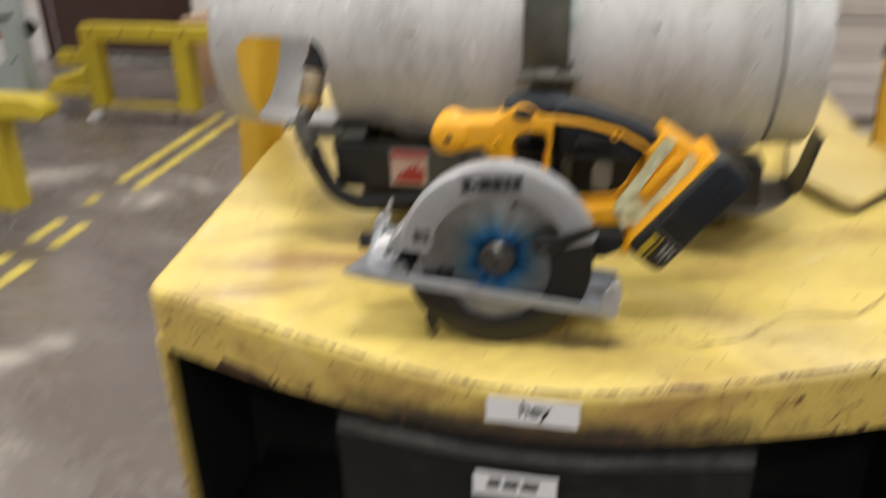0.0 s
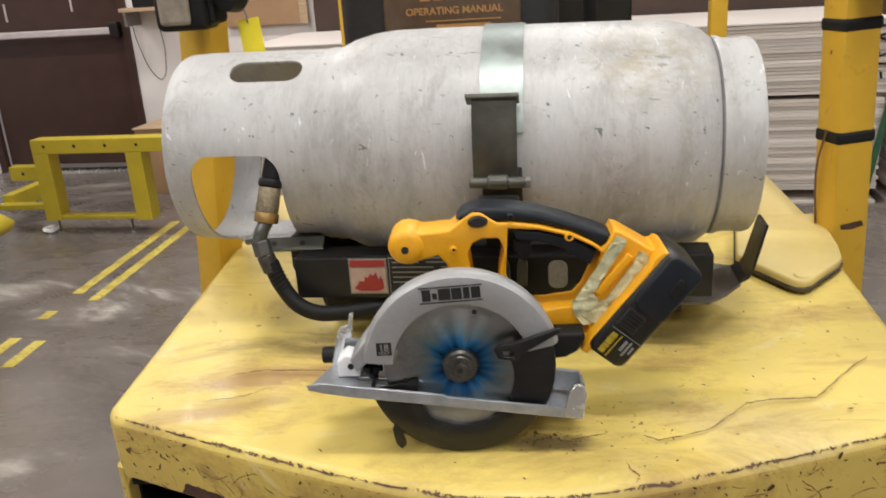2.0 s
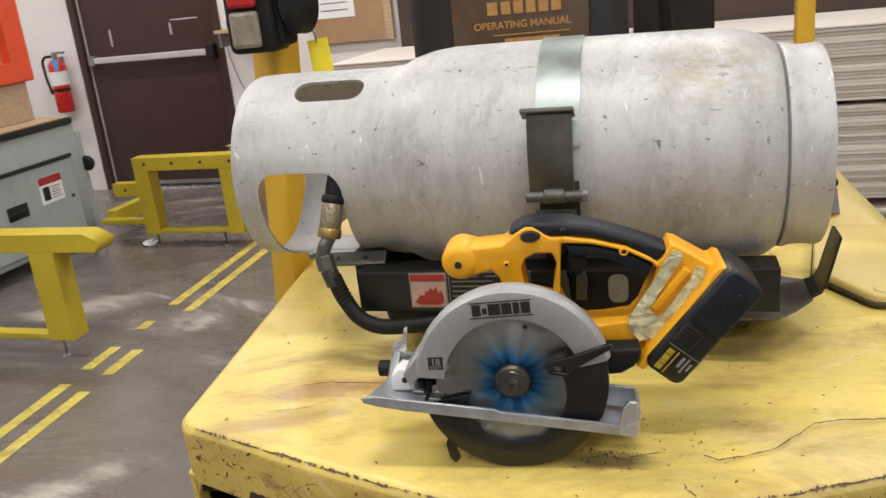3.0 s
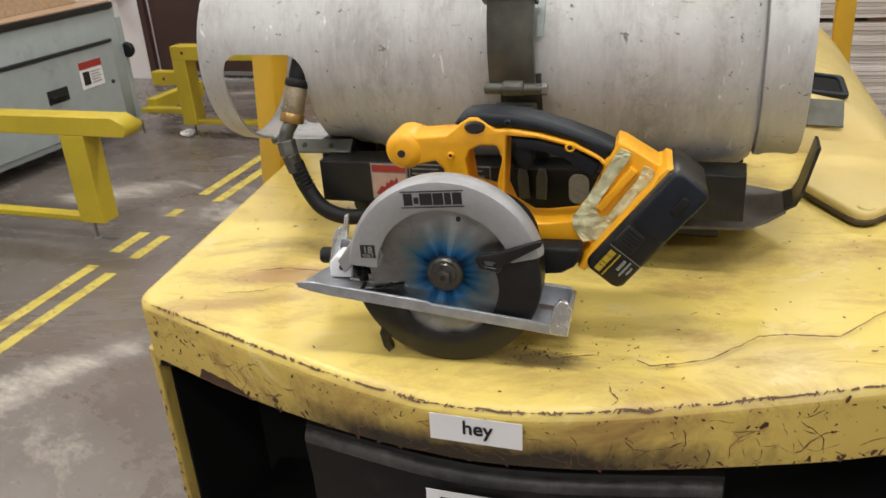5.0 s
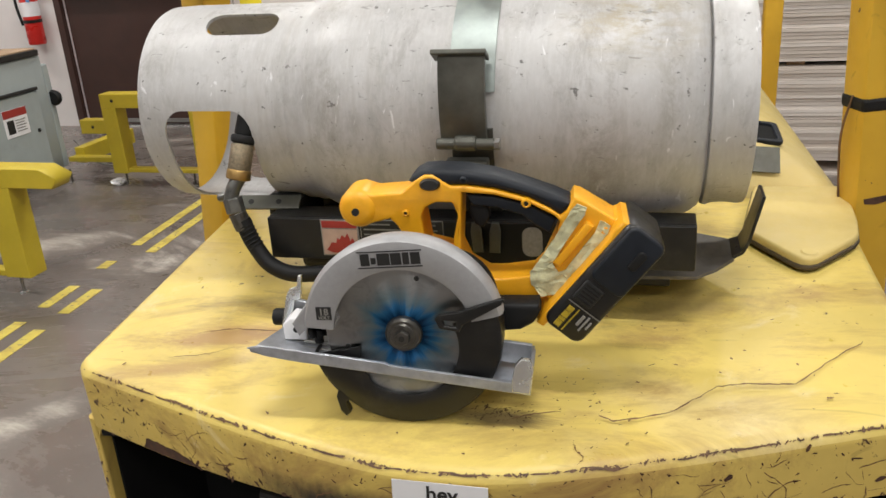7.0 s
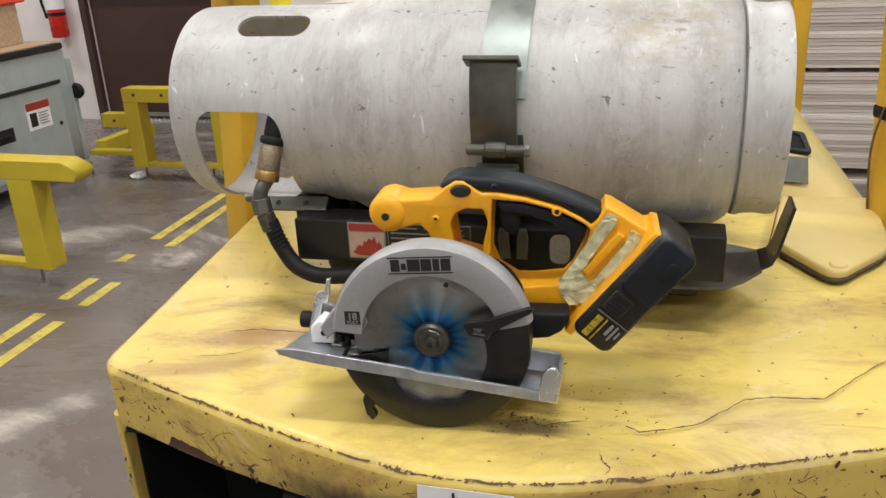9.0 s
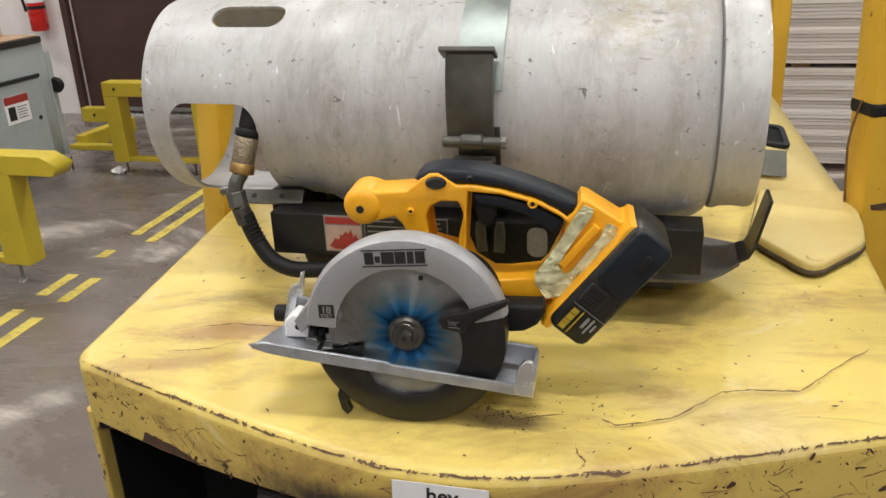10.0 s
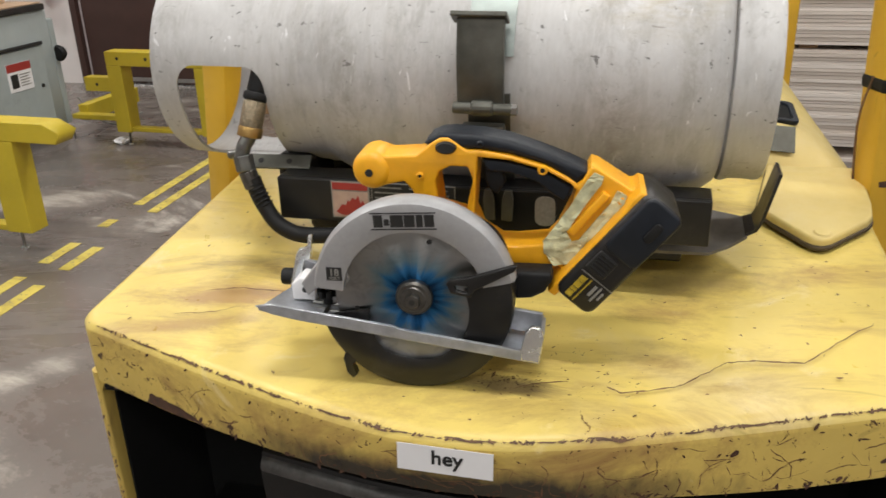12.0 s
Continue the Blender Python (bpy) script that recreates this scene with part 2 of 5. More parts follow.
def tank_metal():
    """Bare, oxidised aluminium: brushed round the girth, with smudges, scuffs and a brown stain."""
    m, n, l, p = material("oxidised_aluminium")
    a = noise_tex(n, l, 7.0, 8, 0.68)
    col = ramp(n, l, a.outputs[0], [(0.28, (0.36, 0.35, 0.345)), (0.5, (0.485, 0.48, 0.48)), (0.75, (0.57, 0.565, 0.565))])
    b = noise_tex(n, l, 9.0, 6, 0.65, stretch=(5.0, 0.7, 0.7))
    col = mix(n, l, ramp(n, l, b.outputs[0], [(0.52, grey(0)), (0.70, grey(0.5))]), col, (0.37, 0.355, 0.335))
    g0 = noise_tex(n, l, 110.0, 4, 0.6, stretch=(2.2, 0.5, 0.5))
    col = mix(n, l, ramp(n, l, g0.outputs[0], [(0.45, grey(0)), (0.75, grey(0.35))]), col, (0.62, 0.62, 0.62))
    c = noise_tex(n, l, 26.0, 6, 0.75, distort=0.8)
    col = mix(n, l, ramp(n, l, c.outputs[0], [(0.60, grey(0)), (0.72, grey(0.7))]), col, (0.27, 0.255, 0.24))
    d = noise_tex(n, l, 95.0, 3, 0.6, stretch=(0.8, 1.0, 1.0))
    col = mix(n, l, ramp(n, l, d.outputs[0], [(0.67, grey(0)), (0.71, grey(0.8))]), col, (0.08, 0.075, 0.07))
    e = noise_tex(n, l, 60.0, 3, 0.55, stretch=(0.5, 1.6, 1.6), distort=0.7)
    col = mix(n, l, ramp(n, l, e.outputs[0], [(0.68, grey(0)), (0.72, grey(0.6))]), col, (0.17, 0.165, 0.16))
    f = noise_tex(n, l, 70.0, 3, 0.5, stretch=(1.6, 0.5, 0.5), distort=0.9)
    col = mix(n, l, ramp(n, l, f.outputs[0], [(0.69, grey(0)), (0.73, grey(0.8))]), col, (0.74, 0.74, 0.75))
    k = noise_tex(n, l, 13.0, 8, 0.75, stretch=(1.6, 1.0, 0.8), distort=0.4)
    col = mix(n, l, ramp(n, l, k.outputs[0], [(0.54, grey(0)), (0.66, grey(0.55))]), col, (0.32, 0.305, 0.295))
    sx = n.new("ShaderNodeSeparateXYZ")
    tx = n.new("ShaderNodeTexCoord")
    l.new(tx.outputs["Object"], sx.inputs[0])
    for centre, width, tone in ((-0.165, 0.045, (0.29, 0.27, 0.24)), (0.160, 0.055, (0.27, 0.25, 0.23)), (-0.10, 0.02, (0.33, 0.33, 0.33)), (0.245, 0.03, (0.33, 0.31, 0.28)), (0.02, 0.05, (0.34, 0.32, 0.29))):
        b1 = n.new("ShaderNodeMapRange")
        o1 = n.new("ShaderNodeMath")
        o1.operation = "SUBTRACT"
        o1.inputs[1].default_value = centre
        l.new(sx.outputs[0], o1.inputs[0])
        o2 = n.new("ShaderNodeMath")
        o2.operation = "ABSOLUTE"
        l.new(o1.outputs[0], o2.inputs[0])
        b1.inputs[1].default_value, b1.inputs[2].default_value, b1.inputs[3].default_value, b1.inputs[4].default_value = 0.0, width, 1.0, 0.0
        l.new(o2.outputs[0], b1.inputs[0])
        o3 = n.new("ShaderNodeMath")
        o3.operation = "MULTIPLY"
        l.new(b1.outputs[0], o3.inputs[0])
        z = noise_tex(n, l, 16.0, 8, 0.78, stretch=(1.5, 0.8, 0.8), distort=0.5)
        l.new(ramp(n, l, z.outputs[0], [(0.45, grey(0)), (0.62, grey(0.8))]), o3.inputs[1])
        col = mix(n, l, o3.outputs[0], col, tone)
    tc = n.new("ShaderNodeTexCoord")
    g = n.new("ShaderNodeVectorMath")
    g.operation = "DISTANCE"
    mp = n.new("ShaderNodeMapping")
    mp.inputs["Scale"].default_value = (1.0, 1.0, 1.6)
    l.new(tc.outputs["Object"], mp.inputs["Vector"])
    l.new(mp.outputs[0], g.inputs[0])
    g.inputs[1].default_value = (0.205, -0.11, 0.19)
    st = n.new("ShaderNodeMath")
    st.operation = "MULTIPLY_ADD"
    st.inputs[1].default_value, st.inputs[2].default_value = -9.0, 1.0
    l.new(g.outputs["Value"], st.inputs[0])
    mu = n.new("ShaderNodeMath")
    mu.operation = "MULTIPLY"
    mu.use_clamp = True
    l.new(st.outputs[0], mu.inputs[0])
    s2 = noise_tex(n, l, 30.0, 5, 0.7, stretch=(1, 1, 3))
    l.new(ramp(n, l, s2.outputs[0], [(0.42, grey(0)), (0.62, grey(1))]), mu.inputs[1])
    col = mix(n, l, mu.outputs[0], col, (0.36, 0.31, 0.22))
    l.new(col, p.inputs["Base Color"])
    p.inputs["Metallic"].default_value = 0.12
    l.new(ramp(n, l, k.outputs[0], [(0.35, grey(0.38)), (0.65, grey(0.60))]), p.inputs["Roughness"])
    bump(n, l, p, c.outputs[0], 0.16, 0.001)
    return m


def blade_metal():
    """Ground steel, brushed round the arbor, tinted blue by the coating near the middle; radial reflection streaks are
    painted into the tint.
    """
    m, n, l, p = material("ground_blade_steel")
    tc = n.new("ShaderNodeTexCoord")
    ln = n.new("ShaderNodeVectorMath")
    ln.operation = "LENGTH"
    l.new(tc.outputs["Object"], ln.inputs[0])
    t = noise_tex(n, l, 2.6, 5, 0.65)
    # noise by angle only: draws the reflected streaks as colour
    un = n.new("ShaderNodeVectorMath")
    un.operation = "NORMALIZE"
    l.new(tc.outputs["Object"], un.inputs[0])
    l.new(un.outputs[0], t.inputs["Vector"])
    ad = n.new("ShaderNodeMath")
    ad.operation = "MULTIPLY_ADD"
    ad.inputs[1].default_value = 0.05
    l.new(t.outputs[0], ad.inputs[0])
    l.new(ln.outputs["Value"], ad.inputs[2])
    col = ramp(n, l, ad.outputs[0], [(0.043, (0.010, 0.05, 0.13)), (0.054, (0.04, 0.20, 0.46)), (0.063, (0.18, 0.28, 0.34)), (0.080, (0.31, 0.32, 0.325)), (0.10, (0.35, 0.35, 0.35))])
    w = noise_tex(n, l, 45.0, 3, 0.6, distort=0.8)
    col = mix(n, l, ramp(n, l, w.outputs[0], [(0.50, grey(0)), (0.70, grey(0.35))]), col, (0.10, 0.11, 0.12))
    l.new(col, p.inputs["Base Color"])
    p.inputs["Metallic"].default_value = 1.0
    l.new(ramp(n, l, w.outputs[0], [(0.35, grey(0.28)), (0.7, grey(0.38))]), p.inputs["Roughness"])
    p.inputs["Anisotropic"].default_value = 0.97
    tg = n.new("ShaderNodeTangent")
    tg.direction_type, tg.axis = "RADIAL", "Y"
    l.new(tg.outputs[0], p.inputs["Tangent"])
    p.inputs["Anisotropic Rotation"].default_value = 0.25
    return m


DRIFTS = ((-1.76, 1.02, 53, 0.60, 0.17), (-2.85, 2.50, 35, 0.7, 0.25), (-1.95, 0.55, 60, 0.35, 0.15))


def concrete():
    """A sealed shop floor: brown-grey, scuffed, with sawdust trodden in pale drifts."""
    m, n, l, p = material("sealed_concrete")
    a = noise_tex(n, l, 1.3, 8, 0.6, distort=0.3)
    col = ramp(n, l, a.outputs[0], [(0.3, (0.105, 0.088, 0.078)), (0.7, (0.19, 0.165, 0.148))])
    b = noise_tex(n, l, 1.1, 12, 0.78, stretch=(0.75, 1.25, 1.0), distort=0.5)
    tc = n.new("ShaderNodeTexCoord")
    rise = b.outputs[0]
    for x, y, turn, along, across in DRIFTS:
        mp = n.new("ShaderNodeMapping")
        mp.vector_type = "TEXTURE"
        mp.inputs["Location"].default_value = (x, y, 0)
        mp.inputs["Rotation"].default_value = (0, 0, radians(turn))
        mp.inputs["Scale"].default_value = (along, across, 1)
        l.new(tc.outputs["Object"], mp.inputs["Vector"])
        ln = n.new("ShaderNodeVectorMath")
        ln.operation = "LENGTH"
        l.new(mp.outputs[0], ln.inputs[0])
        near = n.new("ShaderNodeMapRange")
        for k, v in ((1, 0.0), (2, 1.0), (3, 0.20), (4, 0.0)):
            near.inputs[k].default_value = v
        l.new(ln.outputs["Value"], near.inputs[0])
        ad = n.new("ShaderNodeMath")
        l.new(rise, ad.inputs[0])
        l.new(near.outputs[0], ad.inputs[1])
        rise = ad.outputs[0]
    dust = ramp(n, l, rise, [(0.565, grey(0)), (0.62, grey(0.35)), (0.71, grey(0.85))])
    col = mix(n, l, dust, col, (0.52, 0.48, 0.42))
    c = noise_tex(n, l, 22.0, 5, 0.7)
    col = mix(n, l, ramp(n, l, c.outputs[0], [(0.62, grey(0)), (0.72, grey(0.4))]), col, (0.36, 0.33, 0.30))
    l.new(col, p.inputs["Base Color"])
    l.new(ramp(n, l, rise, [(0.48, grey(0.20)), (0.64, grey(0.75))]), p.inputs["Roughness"])
    bump(n, l, p, c.outputs[0], 0.1, 0.002)
    return m


for dull in (M_RUBBER, M_GRIP, M_VOID, M_SOOT):
    next(q for q in dull.node_tree.nodes if q.type == "BSDF_PRINCIPLED").inputs["Specular IOR Level"].default_value = 0.3
M_TANK, M_BLADE, M_FLOOR = tank_metal(), blade_metal(), concrete()


def sheets():
    """Edges of stacked panels: each piece a little different."""
    m, n, l, p = material("panel_edge")
    oi = n.new("ShaderNodeObjectInfo")
    col = ramp(n, l, oi.outputs["Random"], [(0.0, (0.58, 0.51, 0.45)), (0.5, (0.67, 0.60, 0.54)), (1.0, (0.75, 0.69, 0.64))])
    t = noise_tex(n, l, 9.0, 5, 0.6, stretch=(0.4, 1, 6))
    col = mix(n, l, ramp(n, l, t.outputs[0], [(0.55, grey(0)), (0.75, grey(0.5))]), col, (0.42, 0.35, 0.30))
    l.new(col, p.inputs["Base Color"])
    p.inputs["Roughness"].default_value = 0.75
    return m


M_SHEET = sheets()
M_SHEETTOP = plain("white_panel_face", (0.78, 0.70, 0.66), 0.6, 0, 0.04, 2, 0.05)
M_LINE = worn_paint("floor_line_paint", (0.60, 0.49, 0.09), (0.16, 0.14, 0.12), 0.45, 1.5, False, None, 0.9)


# ---- mesh helpers ----
def part(name, bm, mat, parent=None, label="", smooth=None):
    me = bpy.data.meshes.new(name)
    bmesh.ops.recalc_face_normals(bm, faces=bm.faces)
    if smooth is not None:
        for f in bm.faces:
            f.smooth = True
        for e in bm.edges:
            if len(e.link_faces) == 2 and e.calc_face_angle(0) > radians(smooth):
                e.smooth = False
    bm.to_mesh(me)
    bm.free()
    me.materials.append(mat)
    ob = new(name, me)
    if parent is not None:
        ob.parent = parent
    if label:
        ob["label"] = label
    return ob


def thing(name, m, label, category, group="", kind=""):
    e = new(name)
    e.empty_display_size = 0.05
    e.matrix_basis = m
    return tagged(e, label, category, group, kind)


def box(x0, x1, y0, y1, z0, z1, bev=0.0, seg=2, bm=None, m=None):
    own = bm is None
    b = bmesh.new()
    bmesh.ops.create_cube(b, size=1, matrix=Matrix.Translation(((x0 + x1) / 2, (y0 + y1) / 2, (z0 + z1) / 2)) @ Matrix.Diagonal((x1 - x0, y1 - y0, z1 - z0, 1)))
    if bev:
        bmesh.ops.bevel(b, geom=b.edges[:], offset=bev, segments=seg, affect="EDGES", profile=0.5)
    if m is not None:
        bmesh.ops.transform(b, matrix=m, verts=b.verts)
    return b if own else join(bm, b)


def join(bm, other):
    me = bpy.data.meshes.new("tmp")
    other.to_mesh(me)
    other.free()
    bm.from_mesh(me)
    bpy.data.meshes.remove(me)
    return bm


def rod(a, b, r, seg=16, r2=None, bev=0.0):
    a, b = Vector(a), Vector(b)
    bm = bmesh.new()
    q = (b - a).to_track_quat("Z", "Y").to_matrix().to_4x4()
    bmesh.ops.create_cone(bm, cap_ends=True, segments=seg, radius1=r, radius2=r if r2 is None else r2, depth=(b - a).length, matrix=Matrix.Translation((a + b) / 2) @ q)
    if bev:
        es = [e for e in bm.edges if e.calc_face_angle(0) > 1.0]
        bmesh.ops.bevel(bm, geom=es, offset=bev, segments=2, affect="EDGES", profile=0.5)
    return bm


def lathe(profile, seg=64, axis="X", start=0.0, sweep=360.0, closed=False):
    """Turns (along, radius) pairs round an axis. Angle 0 faces -y, 90 faces up."""
    bm = bmesh.new()
    full = sweep >= 359.9
    cols = seg if full else seg + 1
    rings = []
    for i in range(cols):
        a = radians(start + sweep * i / seg)
        ring = []
        for h, r in profile:
            if axis == "X":
                ring.append(bm.verts.new((h, -r * math.cos(a), r * math.sin(a))))
            else:
                ring.append(bm.verts.new((r * math.cos(a), h, r * math.sin(a))))
        rings.append(ring)
    k = len(profile)
    for i in range(seg):
        p, q = rings[i], rings[(i + 1) % cols]
        for j in range(k if closed else k - 1):
            bm.faces.new((p[j], p[(j + 1) % k], q[(j + 1) % k], q[j]))
    if not full and closed:
        bm.faces.new(rings[0])
        bm.faces.new(rings[-1][::-1])
    return bm


def mesh_of(ob):
    dg = bpy.context.evaluated_depsgraph_get()
    me = bpy.data.meshes.new_from_object(ob.evaluated_get(dg))
    bm = bmesh.new()
    bm.from_mesh(me)
    bpy.data.meshes.remove(me)
    return bm


def cut(bm, cutters):
    """The mesh with the cutters taken out of it."""
    me = bpy.data.meshes.new("tmp")
    bmesh.ops.recalc_face_normals(bm, faces=bm.faces)
    bm.to_mesh(me)
    bm.free()
    ob = new("tmp", me)
    made = []
    for c in cutters:
        cm = bpy.data.meshes.new("tmp")
        bmesh.ops.recalc_face_normals(c, faces=c.faces)
        c.to_mesh(cm)
        c.free()
        co = new("tmp", cm)
        mod = ob.modifiers.new("cut", "BOOLEAN")
        mod.operation, mod.object, mod.solver = "DIFFERENCE", co, "EXACT"
        made.append(co)
    out = mesh_of(ob)
    for o in (ob, *made):
        d = o.data
        bpy.data.objects.remove(o)
        bpy.data.meshes.remove(d)
    return out


def flat(outline, y0, y1, holes=(), bevel=0.0, soft=False, res=3):
    """A plate from an (x, z) outline with holes, from y0 to y1, its rims rounded."""
    cu = bpy.data.curves.new("tmp", "CURVE")
    cu.dimensions, cu.fill_mode = "2D", "BOTH"
    cu.extrude, cu.bevel_depth, cu.bevel_resolution = abs(y1 - y0) / 2 - bevel, bevel, 2
    cu.offset = -bevel
    for loop in (outline, *holes):
        if soft:
            s = cu.splines.new("BEZIER")
            s.bezier_points.add(len(loop) - 1)
            s.resolution_u = res
            for p, (x, z) in zip(s.bezier_points, loop):
                p.co = (x, z, 0)
                p.handle_left_type = p.handle_right_type = "AUTO"
        else:
            s = cu.splines.new("POLY")
            s.points.add(len(loop) - 1)
            for p, (x, z) in zip(s.points, loop):
                p.co = (x, z, 0, 1)
        s.use_cyclic_u = True
    ob = new("tmp", cu)
    bm = mesh_of(ob)
    bpy.data.objects.remove(ob)
    bpy.data.curves.remove(cu)
    bmesh.ops.remove_doubles(bm, verts=bm.verts, dist=1e-5)
    bmesh.ops.transform(bm, matrix=Matrix.Translation((0, (y0 + y1) / 2, 0)) @ Matrix.Rotation(radians(90), 4, "X"), verts=bm.verts)
    return bm


def tube(points, r, seg=12, steps=6):
    """A round bar or hose along a smooth line."""
    cu = bpy.data.curves.new("tmp", "CURVE")
    cu.dimensions = "3D"
    cu.bevel_depth, cu.bevel_resolution, cu.use_fill_caps = r, max(1, seg // 4), True
    s = cu.splines.new("BEZIER")
    s.bezier_points.add(len(points) - 1)
    s.resolution_u = steps
    for p, c in zip(s.bezier_points, points):
        p.co = c
        p.handle_left_type = p.handle_right_type = "AUTO"
    ob = new("tmp", cu)
    bm = mesh_of(ob)
    bpy.data.objects.remove(ob)
    bpy.data.curves.remove(cu)
    return bm


def rrect(x0, x1, z0, z1, r, k=5):
    pts = []
    for cx, cz, a0 in ((x1 - r, z1 - r, 0), (x0 + r, z1 - r, 90), (x0 + r, z0 + r, 180), (x1 - r, z0 + r, 270)):
        for i in range(k + 1):
            a = radians(a0 + 90 * i / k)
            pts.append((cx + r * math.cos(a), cz + r * math.sin(a)))
    return pts


def words(text, size, deep=0.0004):
    cu = bpy.data.curves.new("tmp", "FONT")
    cu.body, cu.size, cu.extrude = text, size, deep
    cu.offset = size * 0.018
    cu.align_x, cu.align_y = "CENTER", "CENTER"
    ob = new("tmp", cu)
    bm = mesh_of(ob)
    bpy.data.objects.remove(ob)
    bpy.data.curves.remove(cu)
    return bm


def moved(bm, m):
    bmesh.ops.transform(bm, matrix=m, verts=bm.verts)
    return bm


# ---- the hall ----
X0, X1, Y0, Y1, ZC = -7.5, 7.5, -6.5, 5.1, 4.6
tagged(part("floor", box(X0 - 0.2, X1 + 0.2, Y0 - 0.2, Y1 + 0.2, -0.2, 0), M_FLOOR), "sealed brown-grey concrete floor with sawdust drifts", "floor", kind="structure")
tagged(part("wall_north", cut(box(X0, X1, Y1, Y1 + 0.2, 0, ZC), [box(-4.62, -3.28, Y1 - 0.1, Y1 + 0.3, -0.1, 2.12)]), M_WALL), "white painted wall behind the door", "wall", kind="structure")
tagged(part("wall_south", box(X0, X1, Y0 - 0.2, Y0, 0, ZC), M_WALL), "white painted hall wall", "wall", kind="structure")
tagged(part("wall_west", box(X0 - 0.2, X0, Y0, Y1, 0, ZC), M_WALL), "white painted hall wall", "wall", kind="structure")
tagged(part("wall_east", box(X1, X1 + 0.2, Y0, Y1, 0, ZC), M_WALL), "white painted hall wall", "wall", kind="structure")
tagged(part("ceiling", box(X0, X1, Y0, Y1, ZC, ZC + 0.1), M_CEIL), "pale ceiling over the shop", "ceiling", kind="structure")

M_GLOW, gn, gl, gp = material("lit_diffuser")
gp.inputs["Emission Color"].default_value = (1.0, 0.97, 0.92, 1)
gp.inputs["Emission Strength"].default_value = 3.0
fixture = None
for x, y in LIGHTS:
    if fixture is None:
        fixture = thing("ceiling_light", pose(x, y, LAMP_Z), "long fluorescent strip light under the ceiling", "ceiling light", "strip lights")
        part("housing", box(-0.62, 0.62, -0.14, 0.14, 0.012, 0.08, 0.01), M_CEIL, fixture)
        part("hanger", box(-0.02, 0.02, -0.02, 0.02, 0.08, ZC - LAMP_Z), M_CEIL, fixture)
        part("diffuser", box(-0.6, 0.6, -0.12, 0.12, 0.002, 0.012), M_GLOW, fixture)
    else:
        copy_thing(fixture, pose(x, y, LAMP_Z))
    d = bpy.data.lights.new("strip_lamp", "AREA")
    d.shape, d.size, d.size_y, d.energy, d.color = "RECTANGLE", 1.2, 0.24, LAMP_W, (1.0, 0.985, 0.945)
    o = new("strip_lamp", d)
    o.matrix_basis = pose(x, y, LAMP_Z - 0.01)

# door_1: brown steel door with a push bar
door = thing("door_1", pose(-3.95, Y1, 0), "dark brown steel door with a grey push bar", "door", kind="structure")
part("leaf", box(-0.61, 0.61, 0.03, 0.08, 0.015, 2.06, 0.004), M_DOOR, door)
for x0, x1, z0, z1 in ((-0.67, -0.61, 0, 2.12), (0.61, 0.67, 0, 2.12), (-0.61, 0.61, 2.06, 2.12)):
    part("door_frame", box(x0, x1, -0.015, 0.12, z0, z1, 0.004), M_DOOR, door)
part("sill", box(-0.61, 0.61, -0.02, 0.12, 0, 0.013), M_BRIGHT, door, "bright metal threshold")
bar = part("push_bar", box(-0.5, 0.53, -0.05, -0.01, 1.045, 1.095, 0.008), M_BARP, door, "grey steel push bar")
part("edge_strip", box(-0.605, -0.590, 0.022, 0.03, 0.05, 2.05, 0.002), M_BARP, door)
for x0, x1, z0, z1 in ((0.22, 0.46, 1.325, 1.335), (0.20, 0.215, 1.22, 1.31), (-0.36, -0.345, 1.17, 1.30)):
    part("scrape_mark", box(x0, x1, 0.0285, 0.0305, z0, z1), M_BARP, door)
part("latch_case", box(0.53, 0.6, -0.06, 0.03, 1.02, 1.13, 0.01), M_BLACK, door)
part("bar_foot", box(-0.56, -0.5, -0.045, 0.03, 1.03, 1.11, 0.008), M_STEEL, door)
part("kick_strip", box(-0.6, 0.6, 0.018, 0.03, 0.03, 0.06, 0.002), M_STEEL, door)

# yellow floor lines, twin, slightly askew to the truck and worn through in places
LINE_TURN = 3.7
for base, spans in ((-2.255, ((-5.0, 1.72), (1.86, 2.08), (2.28, 2.37), (2.58, 3.75))), (-2.125, ((-5.0, 1.67), (1.82, 2.06), (2.50, 3.70)))):
    for y0, y1 in spans:
        strip = part("floor_line", box(-0.027, 0.027, y0 - 1.34, y1 - 1.34, 0, 0.002), M_LINE)
        strip.matrix_basis = pose(base, 1.34, 0, 0, 0, LINE_TURN)
        tagged(strip, "worn yellow painted floor line", "floor line", kind="structure")

# ---- the forklift: rear casting, hood, guard legs, seat ----
lift = thing("forklift", pose(0, 0, 0, 0, 0, 4), "battered yellow forklift seen from its rear counterweight", "forklift")
XC, HW = 0.040, 0.511


def front(x):
    d = x - 0.05
    return -0.084 + 0.42 * (math.sqrt(d * d + 0.0225) - 0.15)


def top_z(x, y):
    return 0.893 + 0.072 * (y + 0.06)


def lip_bottom(x):
    return 0.823 - 0.019 * max(0.0, min(1.0, (abs(x - XC) - 0.05) / 0.3))


